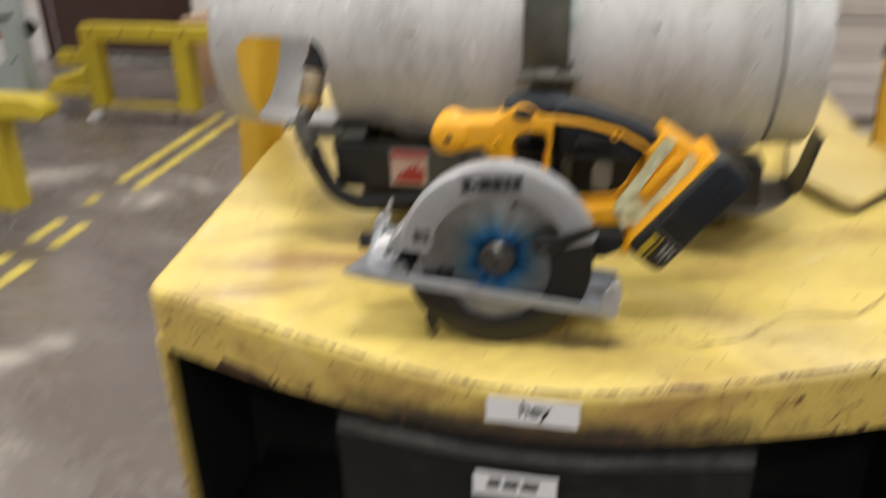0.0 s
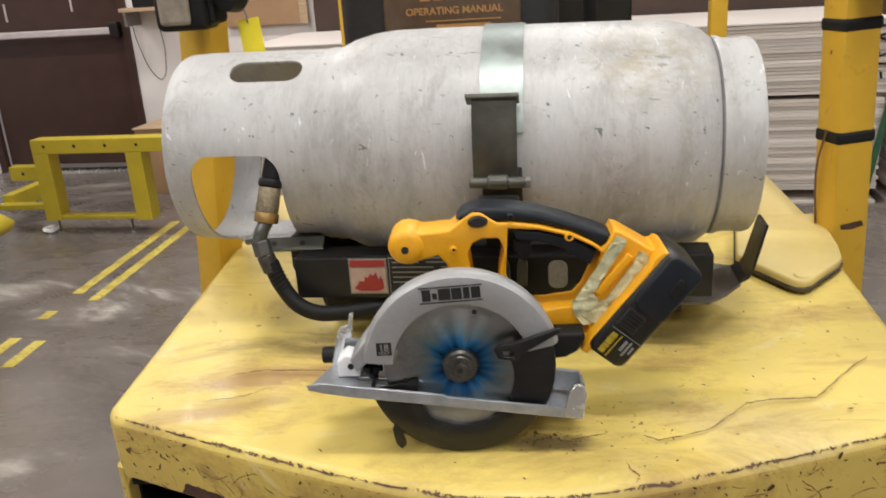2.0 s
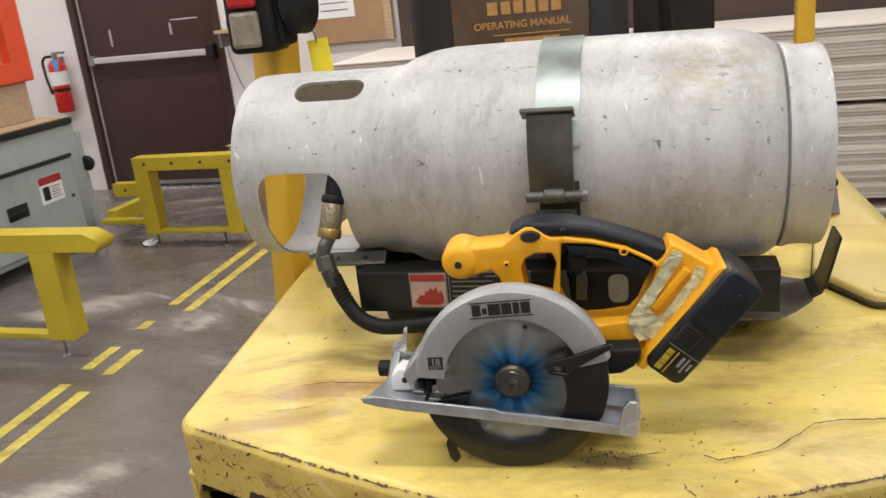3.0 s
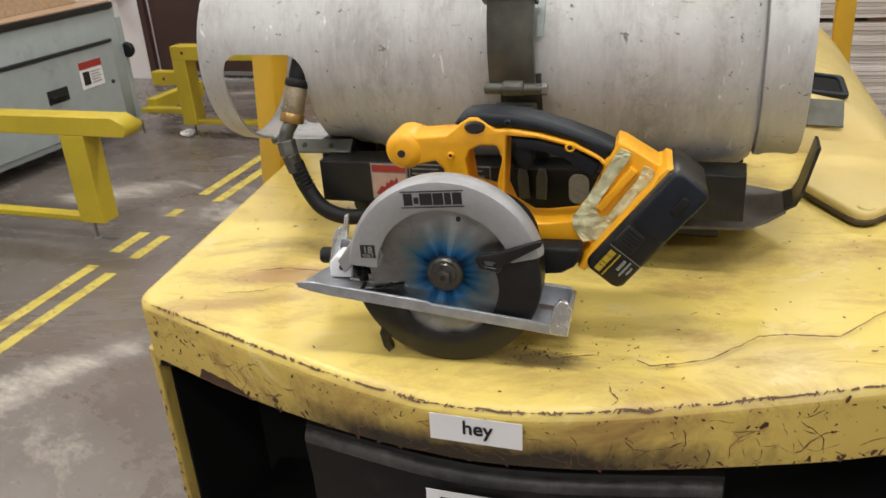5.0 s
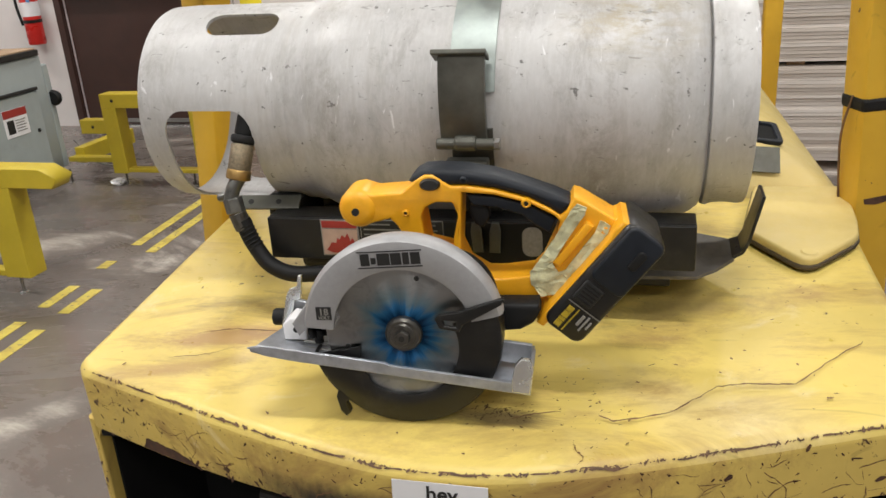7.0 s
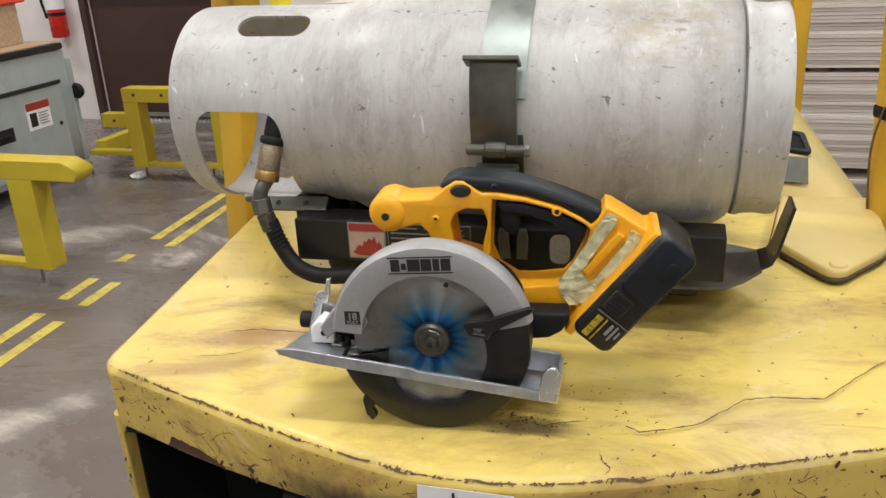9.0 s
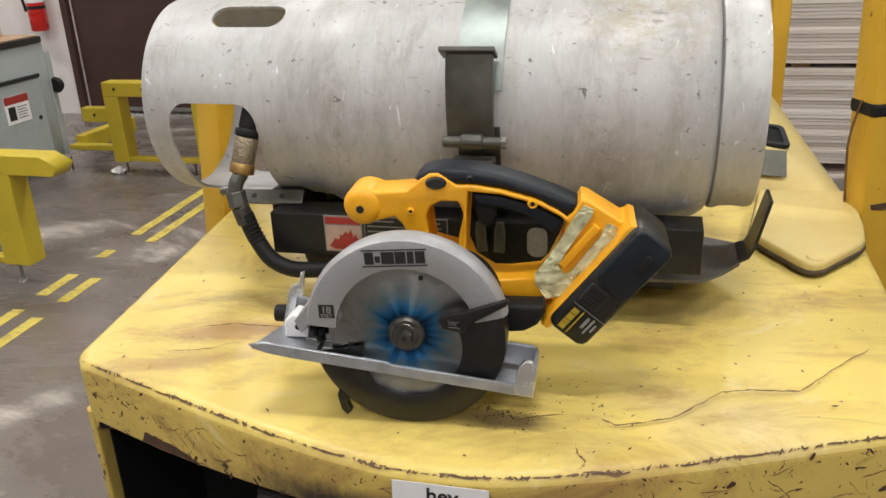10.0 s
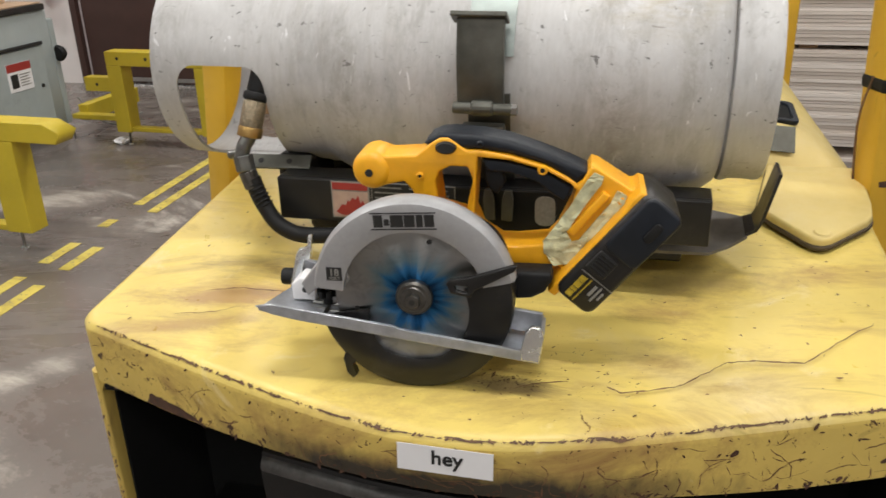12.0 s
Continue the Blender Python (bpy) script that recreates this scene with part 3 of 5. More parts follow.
def casting():
    """The deck: a thick plate with a bowed front lip and rounded rims."""
    bm = bmesh.new()
    n = 40
    line = [(XC - HW + 2 * HW * i / n) for i in range(n + 1)]
    x0, x1 = line[0], line[-1]
    line = [x for x in line if x0 + 0.02 < x < x1 - 0.02]
    left_end = [(x0, front(x0) + 0.022), (x0 + 0.002, front(x0) + 0.012), (x0 + 0.008, front(x0) + 0.004), (x0 + 0.018, front(x0 + 0.018))]
    right_end = [(x1 - 0.018, front(x1 - 0.018)), (x1 - 0.008, front(x1) + 0.004), (x1 - 0.002, front(x1) + 0.012), (x1, front(x1) + 0.022)]
    edge = left_end + [(x, front(x)) for x in line] + right_end + [(XC + HW + 0.01, 0.72), (XC - HW - 0.01, 0.72)]
    up = [bm.verts.new((x, y, top_z(x, y) - 0.010 * ((x - XC) / HW) ** 2)) for x, y in edge]
    dn = [bm.verts.new((x, y + 0.004, lip_bottom(x))) for x, y in edge]
    k = len(edge)
    bm.faces.new(up)
    bm.faces.new(dn[::-1])
    for i in range(k):
        bm.faces.new((up[i], dn[i], dn[(i + 1) % k], up[(i + 1) % k]))
    bmesh.ops.recalc_face_normals(bm, faces=bm.faces)
    rim = [e for e in bm.edges if e.verts[0] in up and e.verts[1] in up]
    bmesh.ops.bevel(bm, geom=rim, offset=0.018, segments=5, affect="EDGES", profile=0.5)
    return bm


deck = part("counterweight_deck", casting(), M_DECK, lift, "yellow cast deck with chipped rim", 50)
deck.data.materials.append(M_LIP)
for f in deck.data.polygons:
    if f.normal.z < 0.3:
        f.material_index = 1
for side in (-1, 1):
    xo = XC + side * (HW - 0.001)
    xi = xo - side * 0.014
    bm = bmesh.new()
    plan = [(xo, front(xo) + 0.006), (xo, 0.70), (xi, 0.70), (xi, front(xi) + 0.004)]
    lo = [bm.verts.new((x, y + 0.012, 0.0)) for x, y in plan]
    hi = [bm.verts.new((x, y, 0.812)) for x, y in plan]
    bm.faces.new(lo)
    bm.faces.new(hi[::-1])
    for i in range(4):
        bm.faces.new((lo[i], hi[i], hi[(i + 1) % 4], lo[(i + 1) % 4]))
    bmesh.ops.recalc_face_normals(bm, faces=bm.faces)
    bmesh.ops.bevel(bm, geom=[e for e in bm.edges if abs(e.verts[0].co.z - e.verts[1].co.z) > 0.5], offset=0.006, segments=4, affect="EDGES", profile=0.5)
    part("side_cheek", bm, M_LIP, lift, "chipped yellow side cheek", 40)
    gus = [(xi, 0.810), (xi, 0.783), (xi - side * 0.003, 0.793), (xi - side * 0.010, 0.801), (xi - side * 0.024, 0.810)]
    part("corner_fillet", moved(flat(gus, 0.0, 0.05), pose(0, front(xi) + 0.008, 0, 0, 0, 0)), M_LIP, lift)
# black sheets stand in for the shade inside the counterweight's opening
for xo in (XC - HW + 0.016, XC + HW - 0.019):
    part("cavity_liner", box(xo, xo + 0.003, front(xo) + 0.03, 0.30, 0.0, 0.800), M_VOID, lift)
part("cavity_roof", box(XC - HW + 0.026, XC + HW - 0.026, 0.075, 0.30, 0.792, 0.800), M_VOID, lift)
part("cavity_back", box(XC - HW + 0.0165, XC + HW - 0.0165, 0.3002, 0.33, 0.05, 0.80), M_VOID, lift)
part("cavity_floor", box(XC - HW + 0.045, XC + HW - 0.045, 0.06, 0.30, 0.44, 0.47), M_SOOT, lift)


def centre_block():
    """The dark middle casting, bowed like the lip above it."""
    bm = bmesh.new()
    xs = [-0.192 + 0.484 * i / 14 for i in range(15)]
    rings = []
    for z, inset in ((0.0, 0.03), (0.728, 0.022), (0.783, 0.016), (0.800, 0.026), (0.806, 0.05)):
        rings.append([bm.verts.new((x, front(x) + inset, z - 0.012 * (abs(x - XC) / 0.2) ** 2)) for x in xs] + [bm.verts.new((xs[-1], 0.28, z)), bm.verts.new((xs[0], 0.28, z))])
    k = len(rings[0])
    for a, b in zip(rings, rings[1:]):
        for i in range(k):
            bm.faces.new((a[i], a[(i + 1) % k], b[(i + 1) % k], b[i]))
    bm.faces.new(rings[0])
    bm.faces.new(rings[-1])
    return bm


part("centre_block", centre_block(), M_SOOT, lift, "scuffed black centre casting", 40)


def block_rim():
    """The rounded, rubbed upper edge of the middle casting, its grey lightened as a highlight."""
    bm = bmesh.new()
    rings = []
    for i in range(25):
        x = -0.190 + 0.480 * i / 24
        z = 0.786 - 0.012 * (abs(x - XC) / 0.2) ** 2
        rings.append([bm.verts.new((x, front(x) + 0.024 - 0.010 * math.cos(a), z + 0.010 * math.sin(a))) for a in (radians(-70 + 25 * k) for k in range(8))])
    for a, b in zip(rings, rings[1:]):
        for k in range(7):
            bm.faces.new((a[k], b[k], b[k + 1], a[k + 1]))
    return bm


part("block_rim", block_rim(), plain("rubbed_highlight_edge", (0.045, 0.044, 0.043), 0.45, 0.3, 0.4, 45, 0.6, (0.16, 0.155, 0.15), 0.5), lift, "worn grey casting edge with a painted highlight", 60)


def on_deck(x, y):
    return top_z(x, y) - 0.010 * ((x - XC) / HW) ** 2


def scratch(points, w):
    """A thin gouge that wanders over the deck, with the bare metal showing."""
    bm = bmesh.new()
    line = []
    for (x0, y0), (x1, y1) in zip(points, points[1:]):
        for i in range(8):
            f = i / 8
            line.append((x0 + (x1 - x0) * f + random.uniform(-1, 1) * 0.0012, y0 + (y1 - y0) * f + random.uniform(-1, 1) * 0.0012))
    prev = None
    for i, (x, y) in enumerate(line):
        h = w * random.uniform(0.35, 1.0) * min(1, 0.3 + i / 4, 0.3 + (len(line) - 1 - i) / 4)
        pair = [bm.verts.new((x, y - h, on_deck(x, y - h) + 0.0006)), bm.verts.new((x, y + h, on_deck(x, y + h) + 0.0006))]
        if prev:
            bm.faces.new((prev[0], pair[0], pair[1], prev[1]))
        prev = pair
    return bm


M_GOUGE = plain("rusty_bare_metal", (0.16, 0.085, 0.04), 0.7, 0, 0.4, 60, 0.2)
M_RIM = plain("brown_rubbed_rim", (0.13, 0.070, 0.035), 0.65, 0, 0.5, 90, 0.3)
M_CHIP = plain("dark_primer_chip", (0.075, 0.035, 0.02), 0.65, 0, 0.5, 90, 0.3)
for pts, w in (([(0.195, 0.025), (0.212, 0.015), (0.266, 0.035), (0.322, 0.09), (0.352, 0.10), (0.402, 0.104), (0.455, 0.165), (0.50, 0.21)], 0.0016), ([(0.10, 0.005), (0.13, 0.02), (0.16, 0.028)], 0.0012), ([(0.172, -0.02), (0.176, -0.035), (0.184, -0.045), (0.178, -0.058)], 0.0015), ([(-0.33, 0.16), (-0.28, 0.172), (-0.20, 0.166), (-0.10, 0.175)], 0.0016), ([(-0.34, 0.10), (-0.29, 0.11), (-0.26, 0.13)], 0.001)):
    part("scratch", scratch(pts, w), M_GOUGE, deck)


def flakes(count, spot, size, seed):
    """Small ragged patches lying just proud of the paint."""
    rnd = random.Random(seed)
    bm = bmesh.new()
    for _ in range(count):
        o, u, v = spot(rnd)
        r = size * (0.35 + rnd.random() ** 2.5 * 1.9)
        k = rnd.randint(5, 8)
        squash, turn = rnd.uniform(0.14, 0.55), rnd.uniform(-1.3, 1.3)
        pts = []
        for i in range(k):
            a = 2 * math.pi * i / k
            q = r * rnd.uniform(0.5, 1.15)
            p, s = q * math.cos(a), q * math.sin(a) * squash
            pts.append(bm.verts.new(o + u * (p * math.cos(turn) - s * math.sin(turn)) + v * (p * math.sin(turn) + s * math.cos(turn))))
        bm.faces.new(pts)
    return bm


def lip_spot(rnd):
    x = XC + HW * rnd.uniform(-0.94, 0.94)
    dx = 0.004
    u = Vector((2 * dx, front(x + dx) - front(x - dx), 0)).normalized()
    bottom = lip_bottom(x)
    f = rnd.random()
    z = bottom + 0.004 + (on_deck(x, front(x)) - 0.016 - bottom) * (f ** 2 if rnd.random() < 0.5 else 1 - f ** 2 * 0.4)
    return Vector((x, front(x) - 0.0005 + 0.004 * (0.88 - z) / 0.07, z)), u, Vector((0, 0, 1))


def rim_spot(rnd):
    x = XC + HW * rnd.uniform(-0.93, 0.93)
    dx = 0.004
    u = Vector((2 * dx, front(x + dx) - front(x - dx), 0)).normalized()
    y = front(x) + 0.0053
    return Vector((x, y, on_deck(x, y) - 0.0050)) + Vector((0, -0.0006, 0.0006)), u, Vector((0, 0.7, 0.7))


def deck_spot(rnd):
    while True:
        x, y = XC + HW * rnd.uniform(-0.9, 0.95), rnd.uniform(-0.06, 0.5)
        if y > front(x) + 0.03 and rnd.random() < (0.9 if x > 0.05 else 0.3):
            return Vector((x, y, on_deck(x, y) + 0.0006)), Vector((1, 0, 0)), Vector((0, 1, 0.07))


def crumb_spot(rnd):
    x, y = rnd.gauss(0.092, 0.022), rnd.gauss(0.018, 0.010)
    if rnd.random() < 0.3:
        x, y = rnd.gauss(0.17, 0.05), rnd.gauss(0.04, 0.05)
    y = max(y, front(x) + 0.03)
    return Vector((x, y, on_deck(x, y) + 0.0012)), Vector((1, 0, 0.3)), Vector((0, 1, 0.07))



def edge_spot(rnd):
    """Along the raw lower edge of the lip and the inner edge of the cheek."""
    if rnd.random() < 0.3:
        x, z = XC - HW + 0.011 + rnd.uniform(-0.004, 0.003), rnd.uniform(0.5, 0.80)
        return Vector((x, front(x) + 0.0045 + 0.012 * (0.80 - z) / 0.8, z)), Vector((0.2, -0.05, 1)), Vector((1, -0.3, 0))
    x = XC + HW * rnd.uniform(-0.93, 0.95)
    bottom = lip_bottom(x)
    dx = 0.004
    return Vector((x, front(x) + 0.0030, bottom + abs(rnd.gauss(0.002, 0.004)))), Vector((2 * dx, front(x + dx) - front(x - dx), 0)).normalized(), Vector((0, 0, 1))


def lip_gouges(count, seed):
    """Scrapes over the front of the lip: some drawn out along it, some running down it, each wandering."""
    rnd = random.Random(seed)
    bm = bmesh.new()
    for _ in range(count):
        x = XC + HW * rnd.uniform(-0.93, 0.93)
        z, prev = rnd.uniform(lip_bottom(x) + 0.008, 0.868), None
        heading = rnd.choice((rnd.gauss(-4, 7), rnd.gauss(-75, 14), rnd.gauss(-50, 25), rnd.gauss(184, 8)))
        n, wide = rnd.choice((5, 7, 10, 16)), rnd.uniform(0.0003, 0.0011)
        for i in range(n):
            h = wide * rnd.uniform(0.2, 1.0) * min(1.0, 0.3 + min(i, n - 1 - i) / 2)
            a = radians(heading)
            off = Vector((-math.sin(a), 0, math.cos(a))) * h
            pair = []
            for q in (-1, 1):
                px, pz = x + q * off.x, z + q * off.z
                pair.append(bm.verts.new((px, front(px) - 0.0004 + 0.004 * (0.88 - pz) / 0.07, pz)))
            if prev:
                bm.faces.new((prev[0], pair[0], pair[1], prev[1]))
            prev = pair
            heading += rnd.gauss(0, 16)
            x += 0.0036 * math.cos(a)
            z = min(0.872, max(lip_bottom(x) + 0.003, z + 0.0036 * math.sin(a)))
    return bm


def rim_wear(seed):
    """A broken brown line where the rim has been rubbed bare."""
    rnd = random.Random(seed)
    bm = bmesh.new()
    prev, n = None, 420
    for i in range(n):
        x = XC - HW * 0.96 + HW * 1.92 * i / n
        h = 0.0014 * max(0.0, 0.35 + 1.3 * noise.noise(Vector((x * 22, seed, 0))) + 0.7 * noise.noise(Vector((x * 110, seed, 3)))) + rnd.uniform(0, 0.0004)
        mid = 45 + 14 * noise.noise(Vector((x * 30, seed, 7)))
        pair = []
        for s in (-1, 1):
            a = radians(mid + s * h / 0.0185 * 57.3)
            y = front(x) + 0.018 - 0.0185 * math.cos(a)
            pair.append(bm.verts.new((x, y, on_deck(x, front(x)) - 0.018 + 0.0185 * math.sin(a) + 0.0005)))
        if prev and h > 0.0006:
            bm.faces.new((prev[0], pair[0], pair[1], prev[1]))
        prev = pair
    bmesh.ops.delete(bm, geom=[v for v in bm.verts if not v.link_faces], context="VERTS")
    return bm


tagged(part("rim_wear", rim_wear(2.0), M_RIM, deck), kind="stuff")


def bare_edge(x0, x1, tall):
    """A large flake of paint gone from the lower edge of the lip."""
    bm = bmesh.new()
    prev = None
    for i in range(25):
        f = i / 24
        x = x0 + (x1 - x0) * f
        bottom = lip_bottom(x)
        h = tall * min(1.0, f * 9) * (1.0 - 0.35 * f - 0.6 * max(0.0, f - 0.6) / 0.4) * (1 + 0.35 * noise.noise(Vector((x * 160, 1.7, 0))))
        pair = [bm.verts.new((x, front(x) - 0.0005 + 0.004 * (0.88 - z) / 0.07, z)) for z in (bottom + 0.0005, bottom + max(0.001, h))]
        if prev:
            bm.faces.new((prev[0], pair[0], pair[1], prev[1]))
        prev = pair
    return bm


part("bare_edge", bare_edge(-0.362, -0.262, 0.019), M_CHIP, deck, "patch of bare dark primer")
tagged(part("edge_rust", flakes(300, edge_spot, 0.0030, 12), M_CHIP, deck), kind="stuff")
tagged(part("scraped_paint", lip_gouges(85, 14), M_GOUGE, deck), kind="stuff")
tagged(part("chipped_paint", flakes(380, lip_spot, 0.0017, 4), M_CHIP, deck), kind="stuff")
tagged(part("bare_metal", flakes(26, lip_spot, 0.0042, 9), M_CHIP, deck), kind="stuff")
tagged(part("worn_rim", flakes(620, rim_spot, 0.0021, 5), M_RIM, deck), kind="stuff")
tagged(part("paint_nicks", flakes(300, deck_spot, 0.0019, 6), M_GOUGE, deck), kind="stuff")
tagged(part("rust_grit", flakes(300, crumb_spot, 0.0014, 7), M_CHIP, deck), kind="stuff")

# hood and its latch cover
hood_out = [(-0.47, 0.86), (-0.47, 0.95), (-0.42, 0.99), (-0.2, 1.02), (0.3, 1.025), (0.42, 1.018), (0.475, 1.003), (0.515, 0.98), (0.548, 0.95), (0.575, 0.92), (0.59, 0.86)]


def hood_shell():
    """The hood: its crowned section, ramped up at the rear edge."""
    bm = bmesh.new()
    rings = []
    for y, k in ((0.645, 0.0), (0.652, 0.14), (0.67, 0.42), (0.70, 0.70), (0.75, 0.87), (0.82, 0.96), (0.90, 1.0), (1.62, 1.0)):
        rings.append([bm.verts.new((x, y, z if z < 0.925 else 0.925 + (z - 0.925) * k)) for x, z in hood_out])
    for a, b in zip(rings, rings[1:]):
        for i in range(len(hood_out) - 1):
            bm.faces.new((a[i], a[i + 1], b[i + 1], b[i]))
    bm.faces.new(rings[-1])
    bm.faces.new(rings[0][::-1])
    return bm


hood = part("hood", hood_shell(), M_HOOD, lift, "faded yellow engine hood", 50)
pad_pts = [(0.385, 0.460), (0.406, 0.424), (0.440, 0.370), (0.449, 0.361), (0.460, 0.359), (0.471, 0.364), (0.530, 0.428), (0.540, 0.446), (0.548, 0.490), (0.556, 0.58), (0.550, 0.63), (0.42, 0.63)]


def pad_shape(grow, y0, y1, bev):
    cx, cy = 0.475, 0.50
    pts = [(cx + 0.005 + (x - cx) * grow, -(cy + 0.022 + (y - cy) * grow)) for x, y in pad_pts]
    return moved(flat(pts, y0, y1, (), bev), pose(0, 0, 0.901, 94, 0, 0))


cover = part("latch_cover", pad_shape(1.0, -0.008, 0.010, 0.005), M_HOOD, lift, "dull yellow latch cover with a beaded rim", 40)
part("cover_gasket", pad_shape(1.028, -0.008, -0.001, 0.002), plain("perished_seal", (0.06, 0.042, 0.02), 0.7, 0, 0.3, 50, 0.2), cover, "dark perished seal")
part("thumb_pad", moved(lathe([(-0.0015, 0.0), (-0.0015, 0.010), (0.0, 0.012)], 20, "Y"), pose(0.467, 0.398, 0.9395, -86, 0, 0)), M_HOOD, cover)
# thin brown rod along the hood's rear crease
part("hood_crease", tube([(0.40, 0.640, 0.9285), (0.44, 0.635, 0.9295), (0.50, 0.634, 0.930), (0.545, 0.636, 0.929)], 0.003, 8), plain("crease_brown", (0.30, 0.20, 0.07), 0.7, 0, 0.3, 40, 0.2), hood)
tray_well = moved(flat(rrect(-0.040, 0.034, -0.05, 0.045, 0.012), -0.004, 0.004, (rrect(-0.030, 0.024, -0.04, 0.035, 0.009),), 0.002), pose(0.452, 0.80, 1.008, 98, 0, 0) @ Matrix.Rotation(radians(-8), 4, "Z"))
cup = part("cup_recess", tray_well, M_GRIP, lift, "black moulded tray in the hood")
part("tray_floor", moved(box(-0.034, 0.028, -0.001, 0.0012, -0.044, 0.039), pose(0.452, 0.80, 1.006, 98, 0, 0) @ Matrix.Rotation(radians(-8), 4, "Z")), M_VOID, cup)
part("hood_sticker", moved(box(-0.036, 0.030, -0.026, 0.024, 0.0, 0.002), pose(0.440, 0.692, 0.989, 42, 4, 0)), M_LATCH, lift, "worn grey sticker")

# overhead guard legs, the rear pair leaning inwards
for x, y, z0, w, d, lean, twist in ((-0.490, 0.605, 0.60, 0.060, 0.060, 4.5, -25), (0.577, 0.595, 0.60, 0.063, 0.060, -1.7, 17), (-0.50, 1.87, 0.3, 0.05, 0.05, 0.0, 0), (0.622, 1.87, 0.3, 0.05, 0.05, 0.0, 0)):
    turn = Matrix.Translation((x, y, 1.08)) @ Matrix.Rotation(radians(lean), 4, "Y") @ Matrix.Rotation(radians(twist), 4, "Z")
    leg = part("guard_leg", moved(box(-w / 2, w / 2, -d / 2, d / 2, z0 - 1.08, 1.02, 0.006), turn), M_POST, lift, "yellow square guard leg with scuffs", 40)
    if y < 1 and x > 0:
        for z in (0.014, 0.188):
            part("tape_band", moved(box(-w / 2 - 0.002, w / 2 + 0.002, -d / 2 - 0.002, d / 2 + 0.002, z, z + 0.022, 0.006), turn), M_RUBBER, leg)
        tagged(part("scuff", moved(flat([(-0.02, -0.118), (0.018, -0.115), (0.022, -0.124), (0.0, -0.128), (-0.018, -0.126)], -0.0006 - d / 2, 0.001 - d / 2), turn), M_CHIP, leg))
for x0, x1 in ((-0.42, -0.30), (0.14, 0.40)):
    part("mast_upright", box(x0, x1, 2.15, 2.3, 0.05, 2.3, 0.01), M_BLACK, lift, "black steel mast upright")
part("chassis", box(-0.46, 0.56, 0.72, 1.9, 0.12, 0.86, 0.02), M_POST, lift, "yellow chassis side under the hood")
part("floor_plate", box(-0.46, 0.56, 1.6, 2.3, 0.30, 0.36, 0.01), M_BLACK, lift)
for z in (0.6, 1.9):
    part("mast_crossbar", box(-0.42, 0.40, 2.18, 2.27, z, z + 0.12, 0.01), M_BLACK, lift)
for x in (-0.42, 0.36):
    wheel = part("wheel", moved(lathe([(0.0, 0.0), (0.0, 0.10), (0.02, 0.12), (0.02, 0.19), (0.035, 0.21), (0.125, 0.21), (0.14, 0.19), (0.14, 0.0)], 32), pose(x, 1.95, 0.21)), M_RUBBER, lift, "", 40)
part("guard_roof_rail", box(-0.55, 0.6, 0.57, 0.63, 2.1, 2.15, 0.01), M_POST, lift)

# seat with a manual pouch
seat = part("seat_back", flat(rrect(-0.30, 0.13, 1.05, 1.62, 0.08), 0.88, 0.99, (), 0.03), M_VINYL, lift, "black vinyl seat back", 40)
part("seat_cushion", box(-0.30, 0.20, 0.98, 1.45, 1.0, 1.10, 0.03, 3), M_VINYL, lift, "", 40)
pouch = part("manual_pouch", box(-0.207, 0.058, 0.858, 0.884, 1.10, 1.52, 0.006), M_POUCH, lift, "brown vinyl manual pouch", 40)

for x0, x1 in ((-0.135, -0.115), (-0.108, -0.090), (-0.084, -0.066), (-0.060, -0.042), (-0.036, -0.018), (-0.012, 0.006)):
    part("mark_block", box(x0, x1, 0.8565, 0.858, 1.337, 1.361), M_PRINT, pouch)
part("lettering", moved(words("OPERATING MANUAL", 0.0190, 0.0003), pose(-0.070, 0.8572, 1.317, 90, 0, 0)), M_PRINT, pouch, "tan printed words")
part("mark_rule", box(-0.125, 0.02, 0.8565, 0.858, 1.298, 1.300), M_PRINT, pouch)
part("print_bar", box(-0.105, 0.0, 0.8565, 0.858, 1.280, 1.292), M_PRINT, pouch)
# lamp clusters on the rear legs
for side, x in ((-1, -0.497), (1, 0.572)):
    lamp = part("rear_lamp", box(x - 0.010, x + 0.075, 0.500, 0.570, 1.328, 1.48, 0.012, 3), M_RUBBER, lift, "black rear lamp cluster", 40)
    part("red_lens", box(x + 0.002, x + 0.052, 0.489, 0.502, 1.40, 1.465, 0.006), M_LENS, lamp, "red lens")
    part("clear_lens", box(x + 0.002, x + 0.052, 0.489, 0.502, 1.338, 1.395, 0.006), plain("dirty_lens", (0.30, 0.26, 0.21), 0.35, 0, 0.3, 40, 0.2, (0.14, 0.11, 0.08), 0.5), lamp, "dirty clear lens")
    part("lamp_bracket", box(x + 0.055, x + 0.085, 0.515, 0.575, 1.335, 1.46, 0.008), M_RUBBER, lamp)
buzz = part("work_lamp", moved(lathe([(-0.03, 0.0), (-0.03, 0.018), (-0.02, 0.026), (0.03, 0.028), (0.035, 0.0)], 28, "Y"), pose(-0.392, 0.53, 1.40) @ Matrix.Diagonal((1, 1, 1.8, 1))), M_RUBBER, lift, "round black work lamp", 40)
part("wire", tube([(-0.385, 0.55, 1.362), (-0.380, 0.56, 1.35), (-0.376, 0.558, 1.333)], 0.0015, 6), M_STEEL, lift)
part("hang_tag", moved(box(-0.018, 0.018, -0.001, 0.001, -0.06, 0.0), pose(-0.376, 0.56, 1.339, -6, -7, 0)), M_TAG, lift, "yellow plastic inspection tag")
part("cable", tube([(0.545, 0.585, 1.115), (0.536, 0.59, 1.06), (0.540, 0.60, 1.0), (0.546, 0.60, 0.93)], 0.0018, 8), M_GOUGE, lift, "thin brown cable")
